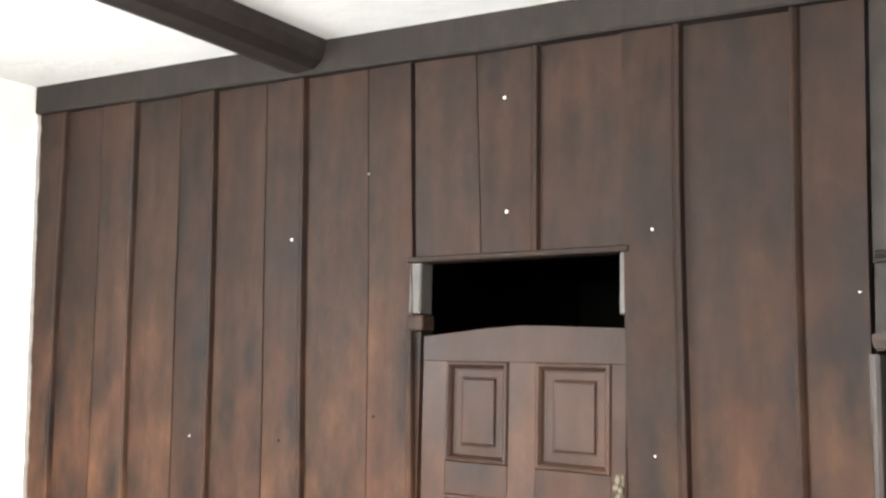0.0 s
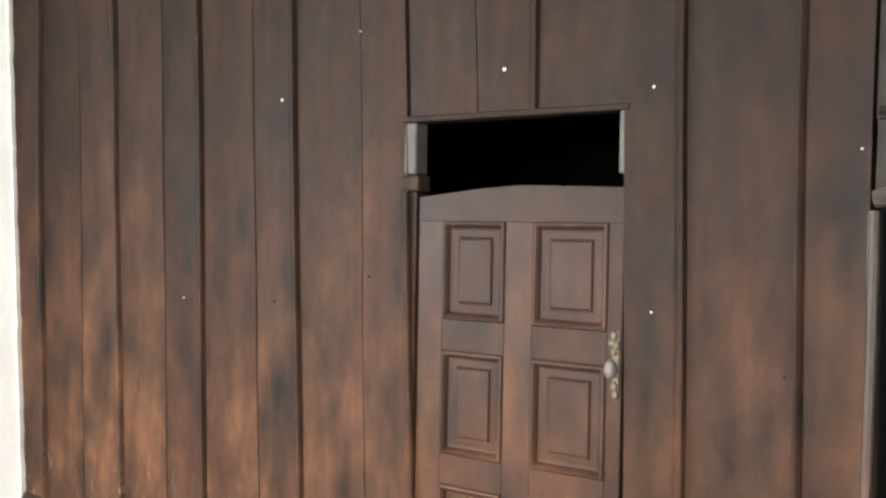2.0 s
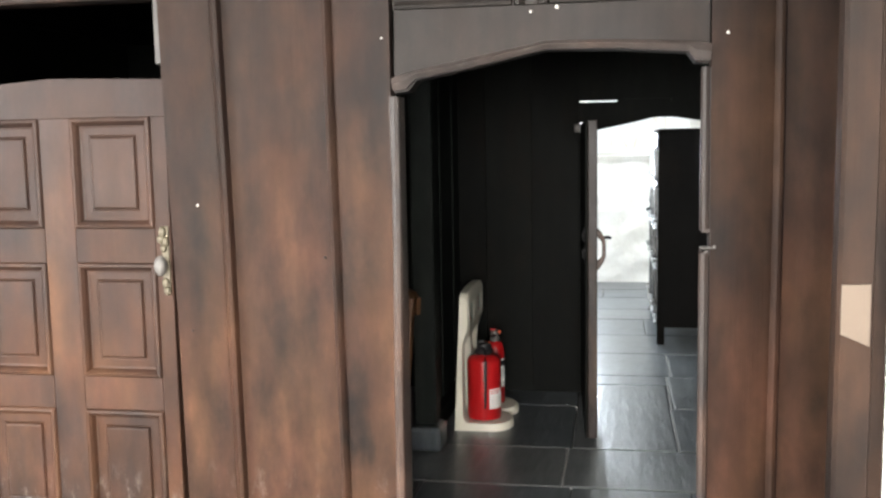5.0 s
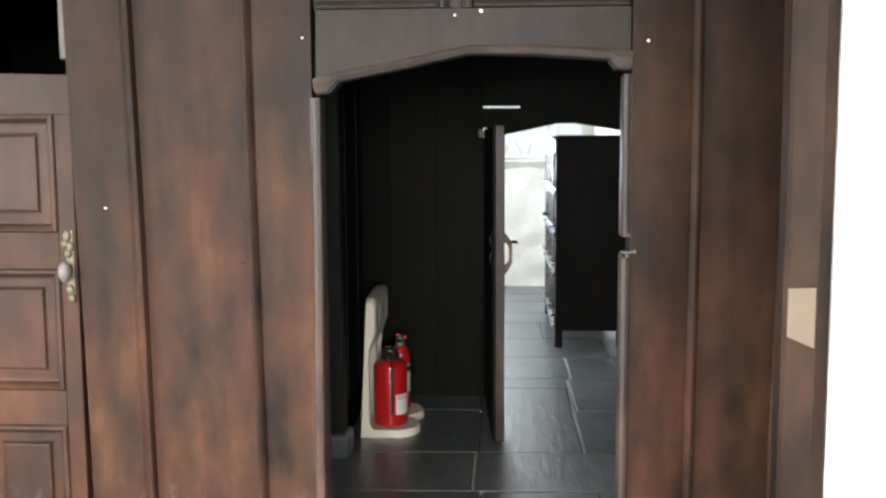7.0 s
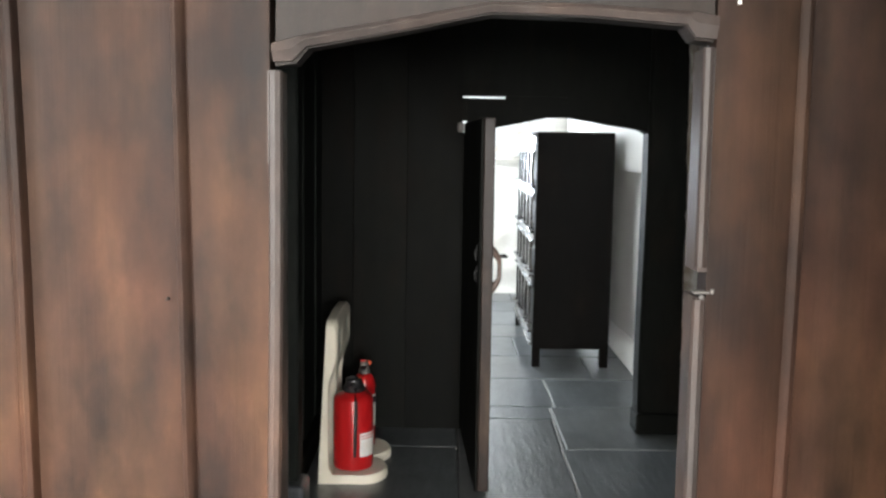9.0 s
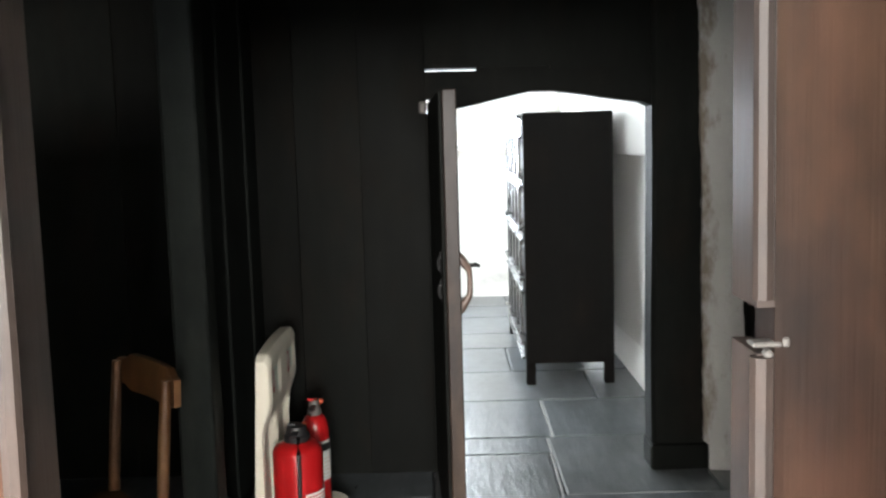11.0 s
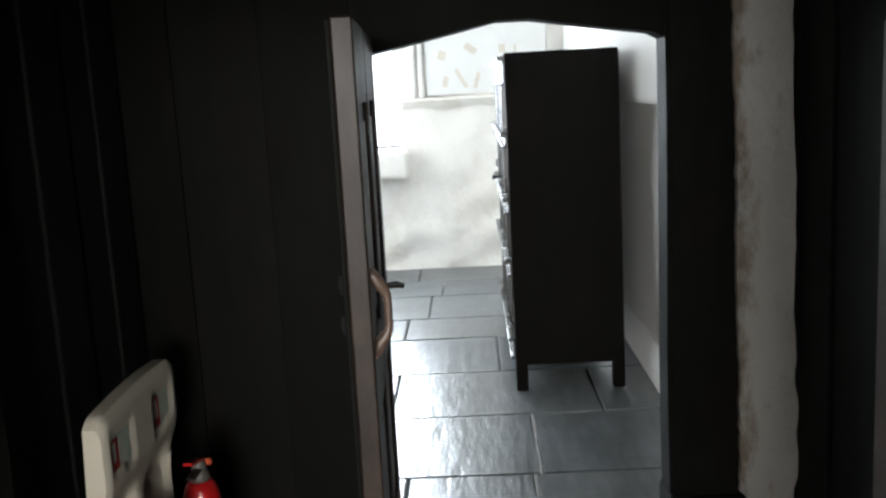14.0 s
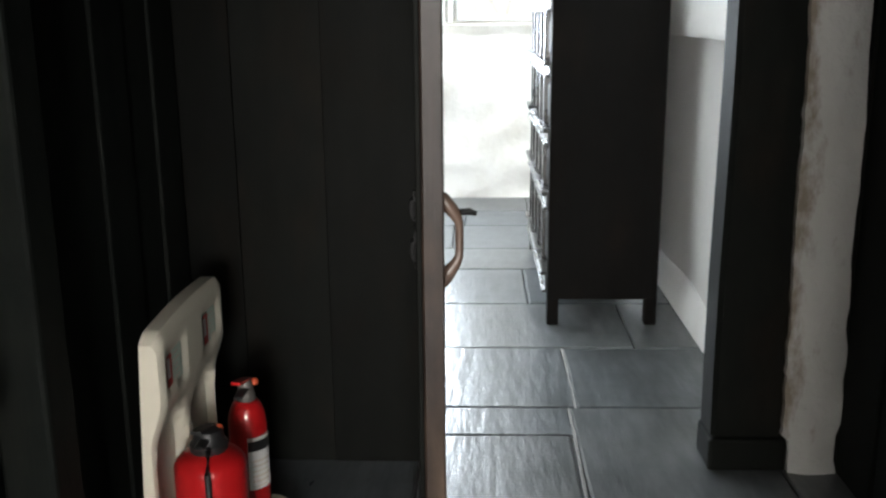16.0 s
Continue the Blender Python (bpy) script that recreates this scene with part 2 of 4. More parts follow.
ORANGE = plain("orange_tag", (0.55, 0.085, 0.03), 0.5)
BRASS = plain("tarnished_brass", (0.105, 0.088, 0.058), 0.55, 0.3, 0.35, 60)
PEWTER = plain("worn_pewter", (0.13, 0.12, 0.11), 0.55, 0.3, 0.25, 60)
IRON = plain("black_iron", (0.02, 0.02, 0.02), 0.45, 0.6)
PAPER = plain("cream_card", (0.105, 0.078, 0.057), 0.8, 0, 0.12)
CHALK = plain("white_paint", (0.66, 0.63, 0.58), 0.7)
SOOT = plain("dark_hole", (0.02, 0.014, 0.01), 0.9)
FAINT = plain("faded_ochre_paint", (0.68, 0.63, 0.55), 0.85, 0, 0.15)

# ---- building helpers ----


def link(name, bm, mat, parent=None, label="", smooth=False):
    bmesh.ops.recalc_face_normals(bm, faces=bm.faces)
    me = bpy.data.meshes.new(name)
    bm.to_mesh(me)
    bm.free()
    if smooth:
        me.polygons.foreach_set("use_smooth", [True] * len(me.polygons))
        me.set_sharp_from_angle(angle=radians(38))
    me.materials.append(mat)
    ob = new(name, me)
    if parent:
        ob.parent = parent
    if label:
        ob["label"] = label
    return ob


def part(name, bm, mat, parent, label="", smooth=False):
    return link(name, bm, mat, parent, label, smooth)


def thing(name, label, category, group="", at=(0, 0, 0)):
    ob = new(name)
    ob.location = at
    return tagged(ob, label, category, group)


def setting(ob):
    return tagged(ob, kind="structure")


def add_box(bm, x0, x1, y0, y1, z0, z1, edge=0.0, seg=1):
    b = bmesh.new()
    bmesh.ops.create_cube(b, size=1)
    for v in b.verts:
        v.co = Vector((x0 + (v.co.x + 0.5) * (x1 - x0), y0 + (v.co.y + 0.5) * (y1 - y0), z0 + (v.co.z + 0.5) * (z1 - z0)))
    if edge:
        bmesh.ops.bevel(b, geom=list(b.edges), offset=edge, segments=seg, profile=0.5, affect="EDGES")
    me = bpy.data.meshes.new("tmp")
    b.to_mesh(me)
    b.free()
    bm.from_mesh(me)
    bpy.data.meshes.remove(me)
    return bm


def block(x0, x1, y0, y1, z0, z1, edge=0.0, seg=1):
    return add_box(bmesh.new(), x0, x1, y0, y1, z0, z1, edge, seg)


def loft(bm, rings, closed=True, caps=True):
    made = [[bm.verts.new(p) for p in ring] for ring in rings]
    n = len(made[0])
    for a, b in zip(made, made[1:]):
        for k in range(n if closed else n - 1):
            bm.faces.new((a[k], a[(k + 1) % n], b[(k + 1) % n], b[k]))
    if caps:
        bm.faces.new(made[0])
        bm.faces.new(list(reversed(made[-1])))
    return bm


def extrude_xz(bm, outline, y0, y1):
    return loft(bm, [[(x, y, z) for x, z in outline] for y in (y0, y1)])


def lathe(bm, cx, cy, profile, n=20):
    return loft(bm, [[(cx + r * math.cos(2 * math.pi * k / n), cy + r * math.sin(2 * math.pi * k / n), z) for k in range(n)] for r, z in profile])


def tube(bm, points, radius, n=8):
    pts = [Vector(p) for p in points]
    radii = radius if isinstance(radius, (list, tuple)) else [radius] * len(pts)
    rings = []
    for k, p in enumerate(pts):
        d = (pts[min(k + 1, len(pts) - 1)] - pts[max(k - 1, 0)]).normalized()
        u = d.orthogonal().normalized() if abs(d.z) > 0.9 else d.cross(Vector((0, 0, 1))).normalized()
        if abs(d.z) > 0.9:
            u = Vector((1, 0, 0)) - d * d.x
            u.normalize()
        v = d.cross(u)
        rings.append([p + radii[k] * (math.cos(2 * math.pi * i / n) * u + math.sin(2 * math.pi * i / n) * v) for i in range(n)])
    return loft(bm, rings)


def wob(key, z, amount=0.007):
    """The slow bend of an old board's edge."""
    return amount * noise.noise(Vector((key * 7.31, 0.0, z * 0.9))) * 2.0


def lean(x):
    """How far the old boards lean to the east per metre down from their heads."""
    if x < -1.7:
        return 0.040
    if x < -0.2:
        return 0.040 * (-0.2 - x) / 1.5
    return 0.0


def wall_rough(name, u0, u1, z0, z1, place, depth, mat, cell=0.16, lump=0.012, freq=2.1):
    """A plastered wall with uneven faces: place(u, w, z) gives the point at u along and w into the wall."""
    nu, nz = max(2, int((u1 - u0) / cell)), max(2, int((z1 - z0) / cell))
    bm = bmesh.new()
    sheets = []
    for w in (0.0, depth):
        sheet = []
        for i in range(nu + 1):
            row = []
            for j in range(nz + 1):
                u, z = u0 + (u1 - u0) * i / nu, z0 + (z1 - z0) * j / nz
                d = lump * noise.noise(Vector((u * freq, z * freq * 1.3, len(name)))) if w == 0.0 and 0 < j < nz else 0.0
                row.append(bm.verts.new(place(u, w + d, z)))
            sheet.append(row)
        sheets.append(sheet)
    for s in sheets:
        for i in range(nu):
            for j in range(nz):
                bm.faces.new((s[i][j], s[i + 1][j], s[i + 1][j + 1], s[i][j + 1]))
    a, b = sheets
    rim = [(i, 0) for i in range(nu)] + [(nu, j) for j in range(nz)] + [(i, nz) for i in range(nu, 0, -1)] + [(0, j) for j in range(nz, 0, -1)]
    for p, q in zip(rim, rim[1:] + rim[:1]):
        bm.faces.new((a[p[0]][p[1]], a[q[0]][q[1]], b[q[0]][q[1]], b[p[0]][p[1]]))
    return setting(link(name, bm, mat, smooth=True))


# ---- structure: hall ----
WY = 4.27          # face of the oak screen
TH = 0.075         # its thickness


def beam_low(x):
    return 2.575 - 0.052 * (x + 0.25)


def beam_top(x):
    return beam_low(x) + 0.165


def ceiling_z(x):
    return 2.715 - 0.058 * (x + 0.6)


setting(link("floor", block(-4.5, 2.7, -3.3, 12.0, -0.12, -0.012), GROUT))

# white hall walls, with openings out of view behind the walker that hold the added window lamps


def west(u, w, z):
    return Vector((-4.0 - 0.066 * min(z, 3.0) - w, u, z))


wall_rough("wall_west_a", 2.0, 4.46, 0, 3.4, west, 0.3, LIME)
wall_rough("wall_west_b", 0.4, 2.0, 0, 1.0, west, 0.3, LIME)
wall_rough("wall_west_c", 0.4, 2.0, 2.4, 3.4, west, 0.3, LIME)
wall_rough("wall_west_d", -3.3, 0.4, 0, 3.4, west, 0.3, LIME)


def south(u, w, z):
    return Vector((u, -3.0 - w, z))


wall_rough("wall_south_a", -4.5, -2.25, 0, 3.4, south, 0.3, LIME)
wall_rough("wall_south_b", 1.85, 2.7, 0, 3.4, south, 0.3, LIME)
wall_rough("wall_south_c", -2.25, 1.85, 0, 1.0, south, 0.3, LIME)
wall_rough("wall_south_d", -2.25, 1.85, 2.5, 3.4, south, 0.3, LIME)
wall_rough("wall_east", -3.3, 3.2, 0, 3.4, lambda u, w, z: Vector((2.4 + w, u, z)), 0.3, LIME)
wall_rough("wall_partition", 0.775, 2.45, 0, 3.4, lambda u, w, z: Vector((u, 3.10 + w, z)), 0.16, LIME, 0.1, 0.008)

bm = bmesh.new()
loft(bm, [[(x, -3.3, ceiling_z(x)), (x, WY + 0.1, ceiling_z(x)), (x, WY + 0.1, ceiling_z(x) + 0.15), (x, -3.3, ceiling_z(x) + 0.15)] for x in (-4.6, 2.7)])
setting(link("ceiling", bm, LIME))

# ceiling joists
def joist(x):
    bm = bmesh.new()
    rings = []
    for k in range(13):
        y = -3.0 + (WY + 0.01 + 3.0) * k / 12
        wx, wz = 0.012 * noise.noise(Vector((x, y * 0.8, 3))), 0.012 * noise.noise(Vector((x, y * 0.7, 9)))
        z1 = ceiling_z(x) + 0.03
        z0 = ceiling_z(x) - 0.115 + wz
        rings.append([(x - 0.085 + wx, y, z1), (x - 0.085 + wx, y, z0 + 0.03), (x - 0.06 + wx, y, z0 + 0.008), (x - 0.02 + wx, y, z0), (x + 0.07 + wx, y, z0 + 0.002), (x + 0.115 + wx, y, z0 + 0.03), (x + 0.13 + wx, y, z0 + 0.075), (x + 0.13 + wx, y, z1)])
    loft(bm, rings)
    # The moulding oak's paler tone adds the floor's bounce to the joist.
    return setting(link("ceiling_beam", bm, OAK_MOULD))


joist(-2.32)
joist(0.55)

# head beam along the top of the screen
bm = bmesh.new()
rings = []
for k in range(41):
    x = -4.24 + 6.6 * k / 40
    d = 0.008 * noise.noise(Vector((x * 1.7, 2, 0)))
    zl, zt, f = beam_low(x) + d, beam_top(x) + 0.01 * noise.noise(Vector((x * 2.3, 7, 0))), WY - 0.03
    rings.append([(x, WY + TH, zl), (x, f + 0.006, zl), (x, f, zl + 0.008), (x, f, zt - 0.012), (x, f + 0.012, zt), (x, WY + TH, zt)])
loft(bm, rings)
setting(link("trim_head_beam", bm, OAK_LINTEL))
setting(link("wall_screen_upper", block(-4.3, 2.4, WY + 0.03, WY + TH, 2.70, 3.2), LIME))

# ragged limewash where ceiling and wall meet the oak
bm = bmesh.new()
rings = []
for k in range(181):
    x = -4.2 + 6.4 * k / 180
    d = 0.012 * noise.noise(Vector((x * 9, 1, 0))) + 0.010 * noise.noise(Vector((x * 27, 4, 0)))
    z = beam_top(x) - 0.004 + d
    rings.append([(x, WY - 0.010, z + 0.05), (x, WY - 0.037, z + 0.05), (x, WY - 0.038 - 0.3 * abs(d), z + 0.012), (x, WY - 0.031, z - 0.004), (x, WY - 0.010, z - 0.004)])
loft(bm, rings)
setting(link("trim_plaster_edge_ceiling", bm, LIME_OLD, smooth=True))
bm = bmesh.new()
rings = []
for k in range(111):
    z = 2.95 * k / 110
    d = 0.012 * noise.noise(Vector((2, z * 8, 0))) + 0.009 * noise.noise(Vector((7, z * 25, 0)))
    x = -3.992 - 0.066 * z + d
    rings.append([(x - 0.06, WY + 0.01, z), (x, WY + 0.01, z), (x + 0.002, WY - 0.022, z), (x - 0.012, WY - 0.032 - abs(d) * 0.4, z), (x - 0.06, WY - 0.034, z)])
loft(bm, rings)
setting(link("trim_plaster_edge_wall", bm, LIME_OLD, smooth=True))

# sill beam at the foot of the screen
def sill(x0, x1, name):
    bm = bmesh.new()
    rings = []
    n = max(4, int((x1 - x0) / 0.09))
    for k in range(n + 1):
        x = x0 + (x1 - x0) * k / n
        a, b = 0.010 * noise.noise(Vector((x * 3.1, 1, 0))), 0.012 * noise.noise(Vector((x * 4.3, 5, 0)))
        top = 0.235 + 0.02 * max(0.0, min(1.0, (x + 3.4) / 2.4))
        rings.append([(x, WY + TH, 0), (x, WY - 0.012, 0), (x, WY - 0.028 + a * 0.6, 0.03), (x, WY - 0.026 + a, 0.12), (x, WY - 0.022 + b * 0.8, top - 0.02 + b), (x, WY - 0.006, top + b * 0.7), (x, WY + TH, top)])
    loft(bm, rings)
    return setting(link(name, bm, OAK_SILL, smooth=True))


sill(-4.2, -0.245, "trim_sill_west")
sill(0.625, 2.4, "trim_sill_east")

screen = setting(new("wall_oak_screen"))


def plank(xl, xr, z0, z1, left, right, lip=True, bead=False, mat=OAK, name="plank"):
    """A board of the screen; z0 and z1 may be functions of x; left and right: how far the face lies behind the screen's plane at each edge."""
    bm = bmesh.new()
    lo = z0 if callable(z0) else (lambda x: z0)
    hi = z1 if callable(z1) else (lambda x: z1)
    mid, rings = (xl + xr) / 2, []
    a, b = lo(mid), hi(mid)
    n = max(2, int((b - a) / 0.22))
    for k in range(n + 1):
        z = a + (b - a) * k / n
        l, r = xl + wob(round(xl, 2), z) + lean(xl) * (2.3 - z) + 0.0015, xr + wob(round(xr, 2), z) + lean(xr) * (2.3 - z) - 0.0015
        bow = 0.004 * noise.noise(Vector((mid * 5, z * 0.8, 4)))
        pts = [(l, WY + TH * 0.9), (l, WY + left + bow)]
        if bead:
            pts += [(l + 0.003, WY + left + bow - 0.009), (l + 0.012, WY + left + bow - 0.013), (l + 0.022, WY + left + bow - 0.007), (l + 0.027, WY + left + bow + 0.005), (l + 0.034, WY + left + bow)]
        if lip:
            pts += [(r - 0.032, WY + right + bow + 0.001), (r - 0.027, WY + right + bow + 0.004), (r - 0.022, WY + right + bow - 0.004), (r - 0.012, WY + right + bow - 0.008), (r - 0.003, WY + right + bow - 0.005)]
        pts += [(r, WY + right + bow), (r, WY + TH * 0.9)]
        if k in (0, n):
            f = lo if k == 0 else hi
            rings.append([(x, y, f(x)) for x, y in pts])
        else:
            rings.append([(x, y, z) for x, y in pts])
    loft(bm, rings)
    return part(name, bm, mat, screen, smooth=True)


LOW = 0.225
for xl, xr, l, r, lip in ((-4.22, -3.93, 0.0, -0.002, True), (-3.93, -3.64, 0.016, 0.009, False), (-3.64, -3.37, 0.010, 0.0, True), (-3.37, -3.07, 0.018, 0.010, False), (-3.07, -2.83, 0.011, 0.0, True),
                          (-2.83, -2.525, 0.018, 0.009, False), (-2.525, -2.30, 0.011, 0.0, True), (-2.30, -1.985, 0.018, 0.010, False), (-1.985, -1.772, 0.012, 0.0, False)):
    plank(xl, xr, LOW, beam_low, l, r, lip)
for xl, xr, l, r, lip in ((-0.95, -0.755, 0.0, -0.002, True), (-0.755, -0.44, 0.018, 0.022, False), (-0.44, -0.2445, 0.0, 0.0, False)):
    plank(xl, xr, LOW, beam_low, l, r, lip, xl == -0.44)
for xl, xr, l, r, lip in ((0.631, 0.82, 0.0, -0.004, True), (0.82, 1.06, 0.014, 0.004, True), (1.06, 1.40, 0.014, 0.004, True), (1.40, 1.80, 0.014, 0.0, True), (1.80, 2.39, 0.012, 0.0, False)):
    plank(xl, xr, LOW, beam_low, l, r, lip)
# over the first door and over the second
plank(-1.765, -1.485, 1.935, beam_low, 0.012, 0.010, False)
plank(-1.485, -1.25, 1.935, beam_low, 0.010, 0.002, True)
plank(-1.25, -0.93, 1.935, beam_low, 0.016, 0.012, False)
plank(-0.2405, 0.10, 1.852, beam_low, 0.024, 0.022, False, mat=OAK_LINTEL)
plank(0.10, 0.20, 1.852, beam_low, 0.004, 0.004, True, True, OAK_LINTEL)
plank(0.20, 0.625, 1.852, beam_low, 0.024, 0.022, False, mat=OAK_LINTEL)
for xa, xb in ((-0.232, 0.098), (0.202, 0.622)):
    bm = bmesh.new()
    loft(bm, [[(x, WY + 0.03, 1.853), (x, WY - 0.001, 1.853), (x, WY - 0.004, 1.862), (x, WY + 0.006, 1.874), (x, WY + 0.008, 1.882), (x, WY + 0.03, 1.890)] for x in (xa, xb)])
    part("panel_moulding", bm, OAK_LINTEL, screen)

# ledge above the opening, posts and beads of the first doorway
part("ledge", block(-1.775, -0.925, WY - 0.004, WY + TH, 1.915, 1.936, 0.004), OAK, screen)
# Pale grey puts the light on the opening's reveal into the boards.
part("jamb_board", block(-1.768, -1.716, WY + 0.002, WY + TH, 1.735, 1.915, 0.005), OAK_GREY, screen, "pale grey jamb board, the lit reveal in its colour")
part("corner_block", block(-1.772, -1.700, WY - 0.004, WY + TH, 1.675, 1.732, 0.010, 2), OAK, screen, "worn corner block")
part("jamb_board", block(-0.957, -0.925, WY + 0.002, WY + TH, 1.725, 1.915, 0.003), OAK_GREY, screen)
bm = bmesh.new()
tube(bm, [(-1.752 + 0.035 * (1.672 - z) + wob(3.3, z * 1.0, 0.006), WY - 0.004, z) for z in (0.26, 0.5, 0.8, 1.1, 1.4, 1.672)], 0.016, 8)
add_box(bm, -1.775, -1.712, WY + 0.006, WY + TH, 0.25, 1.672)
part("bead", bm, OAK, screen, smooth=True)
part("threshold", block(-1.77, -0.93, WY - 0.005, WY + TH, 0.235, 0.268, 0.006), OAK_SILL, screen)

# head and jambs of the second doorway
HEAD = ((-0.237, 1.621), (-0.196, 1.626), (-0.171, 1.656), (0.020, 1.692), (0.190, 1.728), (0.380, 1.724), (0.570, 1.710), (0.590, 1.684), (0.626, 1.680))
bm = bmesh.new()
extrude_xz(bm, [*HEAD, (0.626, 1.850), (-0.233, 1.850)], WY + 0.006, WY + TH)
part("lintel", bm, OAK_LINTEL, screen)
bm = bmesh.new()
lower = [(-0.238, 1.628), (-0.201, 1.630), (-0.174, 1.658), (0.020, 1.694), (0.190, 1.730), (0.380, 1.726), (0.570, 1.712), (0.588, 1.688), (0.627, 1.684)]
upper = [(-0.242, 1.666), (-0.206, 1.676), (-0.176, 1.684), (0.020, 1.720), (0.190, 1.753), (0.380, 1.751), (0.570, 1.740), (0.590, 1.738), (0.631, 1.732)]
rings = []
for (xa, za), (xb, zb) in zip(lower, upper):
    rings.append([(xa, WY + 0.008, za), (xa, WY - 0.010, za), ((xa + xb) / 2, WY - 0.020, (za + zb) / 2), (xb, WY - 0.012, zb - 0.004), (xb, WY + 0.008, zb)])
loft(bm, rings)
part("head_moulding", bm, OAK_MOULD, screen, "carved hood moulding following the shallow arch", True)
bm = bmesh.new()
tube(bm, [(-0.236 + wob(1.1, z, 0.004), WY - 0.002, z) for z in (0.0, 0.4, 0.8, 1.2, 1.61)], 0.014, 8)
add_box(bm, -0.252, -0.228, WY, WY + TH + 0.02, 0, 1.612)
part("jamb_bead", bm, OAK_MOULD, screen, smooth=True)
bm = bmesh.new()
tube(bm, [(0.618 + wob(2.2, z, 0.004), WY - 0.002, z) for z in (1.235, 1.35, 1.5, 1.668)], 0.012, 8)
add_box(bm, 0.612, 0.636, WY, WY + TH + 0.02, 1.225, 1.668)
part("jamb_bead", bm, OAK_MOULD, screen, smooth=True)
bm = bmesh.new()
tube(bm, [(0.618 + wob(2.7, z, 0.004), WY - 0.004, z) for z in (0.0, 0.4, 0.8, 1.17)], 0.014, 8)
add_box(bm, 0.612, 0.636, WY, WY + TH + 0.02, 0, 1.172)
part("jamb_bead", bm, OAK_MOULD, screen, smooth=True)
bm = block(0.606, 0.640, WY - 0.005, WY + 0.02, 1.180, 1.186, 0.002)
add_box(bm, 0.640, 0.648, WY - 0.006, WY + 0.004, 1.180, 1.191, 0.002)
add_box(bm, 0.618, 0.628, WY - 0.012, WY + 0.004, 1.168, 1.178, 0.003)
part("latch_keep", bm, PEWTER, screen, "worn metal latch keep on the jamb")

# narrow oak post that ends the white partition
post = thing("end_post", "narrow brown oak post closing the end of the white partition", "post", at=(0.73, 3.14, 0))
bm = bmesh.new()
loft(bm, [[(x + wob(9, z, 0.003) - 0.73, y - 3.14, z) for x, y in ((0.698, 3.13), (0.698, 3.096), (0.704, 3.09), (0.748, 3.09), (0.754, 3.108), (0.776, 3.112), (0.776, 3.13))] for z in (0, 0.5, 1.0, 1.5, 2.0, 2.6)])
part("post", bm, END_OAK, post, smooth=True)
bm = bmesh.new()
loft(bm, [[(0.704 - 0.73, y, 1.258), (0.745 - 0.73, y, 1.259), (0.745 - 0.73, y, 1.166), (0.704 - 0.73, y, 1.184)] for y in (-0.054, -0.048)])
part("card", bm, PAPER, post, "small blank cream card pinned on")

# ---- first door ----
door = setting(new("door_1"))
DX0, DX1, DF, DB = -1.702, -0.938, WY + 0.012, WY + 0.058
COLS = ((-1.600, -1.354), (-1.250, -0.988))
ROWSZ = ((1.238, 1.574), (0.776, 1.132), (0.312, 0.672))
part("stile", block(DX0, COLS[0][0], DF, DB, 0.275, 1.574, 0.002), OAK_DOOR, door)
part("stile", block(COLS[0][1], COLS[1][0], DF, DB, 0.275, 1.574, 0.002), OAK_DOOR, door)
part("stile", block(COLS[1][1], DX1, DF, DB, 0.275, 1.574, 0.002), OAK_DOOR, door)
bm = bmesh.new()
extrude_xz(bm, [(DX0, 1.574), (DX1, 1.574), (DX1, 1.682), (-1.20, 1.690), (-1.31, 1.692), (-1.45, 1.682), (DX0, 1.655)], DF, DB)
part("top_rail", bm, OAK_DOOR, door)
for xa, xb in COLS:
    for za, zb in ((1.132, 1.238), (0.672, 0.776), (0.275, 0.312)):
        part("rail", block(xa, xb, DF, DB, za, zb, 0.0015), OAK_DOOR, door)
for xa, xb in COLS:
    for za, zb in ROWSZ:
        bm = bmesh.new()
        steps = ((0.0, 0.0), (0.004, -0.007), (0.012, -0.009), (0.019, -0.001), (0.024, 0.012), (0.031, 0.014), (0.052, 0.013), (0.058, 0.016), (0.061, 0.008), (0.066, 0.006))
        rings = [[(xa + o, DF + d, za + o), (xb - o, DF + d, za + o), (xb - o, DF + d, zb - o), (xa + o, DF + d, zb - o)] for o, d in steps]
        rings.insert(0, [(xa, DB, za), (xb, DB, za), (xb, DB, zb), (xa, DB, zb)])
        loft(bm, rings)
        part("panel", bm, OAK_DOOR, door)
handle = part("lock_plate", block(-0.968, -0.944, DF - 0.006, DF, 1.04, 1.245, 0.004, 2), BRASS, door, "ornate tarnished brass lock plate")
bm = bmesh.new()
for cx, cz, rx, rz in ((-0.962, 1.228, 0.012, 0.018), (-0.968, 1.205, 0.013, 0.014), (-0.952, 1.198, 0.010, 0.016), (-0.960, 1.178, 0.011, 0.013), (-0.958, 1.072, 0.012, 0.018), (-0.952, 1.048, 0.010, 0.014)):
    b2 = bmesh.new()
    bmesh.ops.create_icosphere(b2, subdivisions=2, radius=1)
    for v in b2.verts:
        v.co = Vector((cx + v.co.x * rx, DF - 0.007 + v.co.y * 0.009, cz + v.co.z * rz))
    me = bpy.data.meshes.new("tmp")
    b2.to_mesh(me)
    b2.free()
    bm.from_mesh(me)
    bpy.data.meshes.remove(me)
part("scrollwork", bm, BRASS, handle, smooth=True)
bm = bmesh.new()
bmesh.ops.create_uvsphere(bm, u_segments=18, v_segments=12, radius=1)
for v in bm.verts:
    v.co = Vector((-0.960 + v.co.x * 0.019, DF - 0.034 + v.co.y * 0.018, 1.128 + v.co.z * 0.031))
tube(bm, [(-0.960, DF - 0.02, 1.128), (-0.960, DF, 1.128)], 0.009, 10)
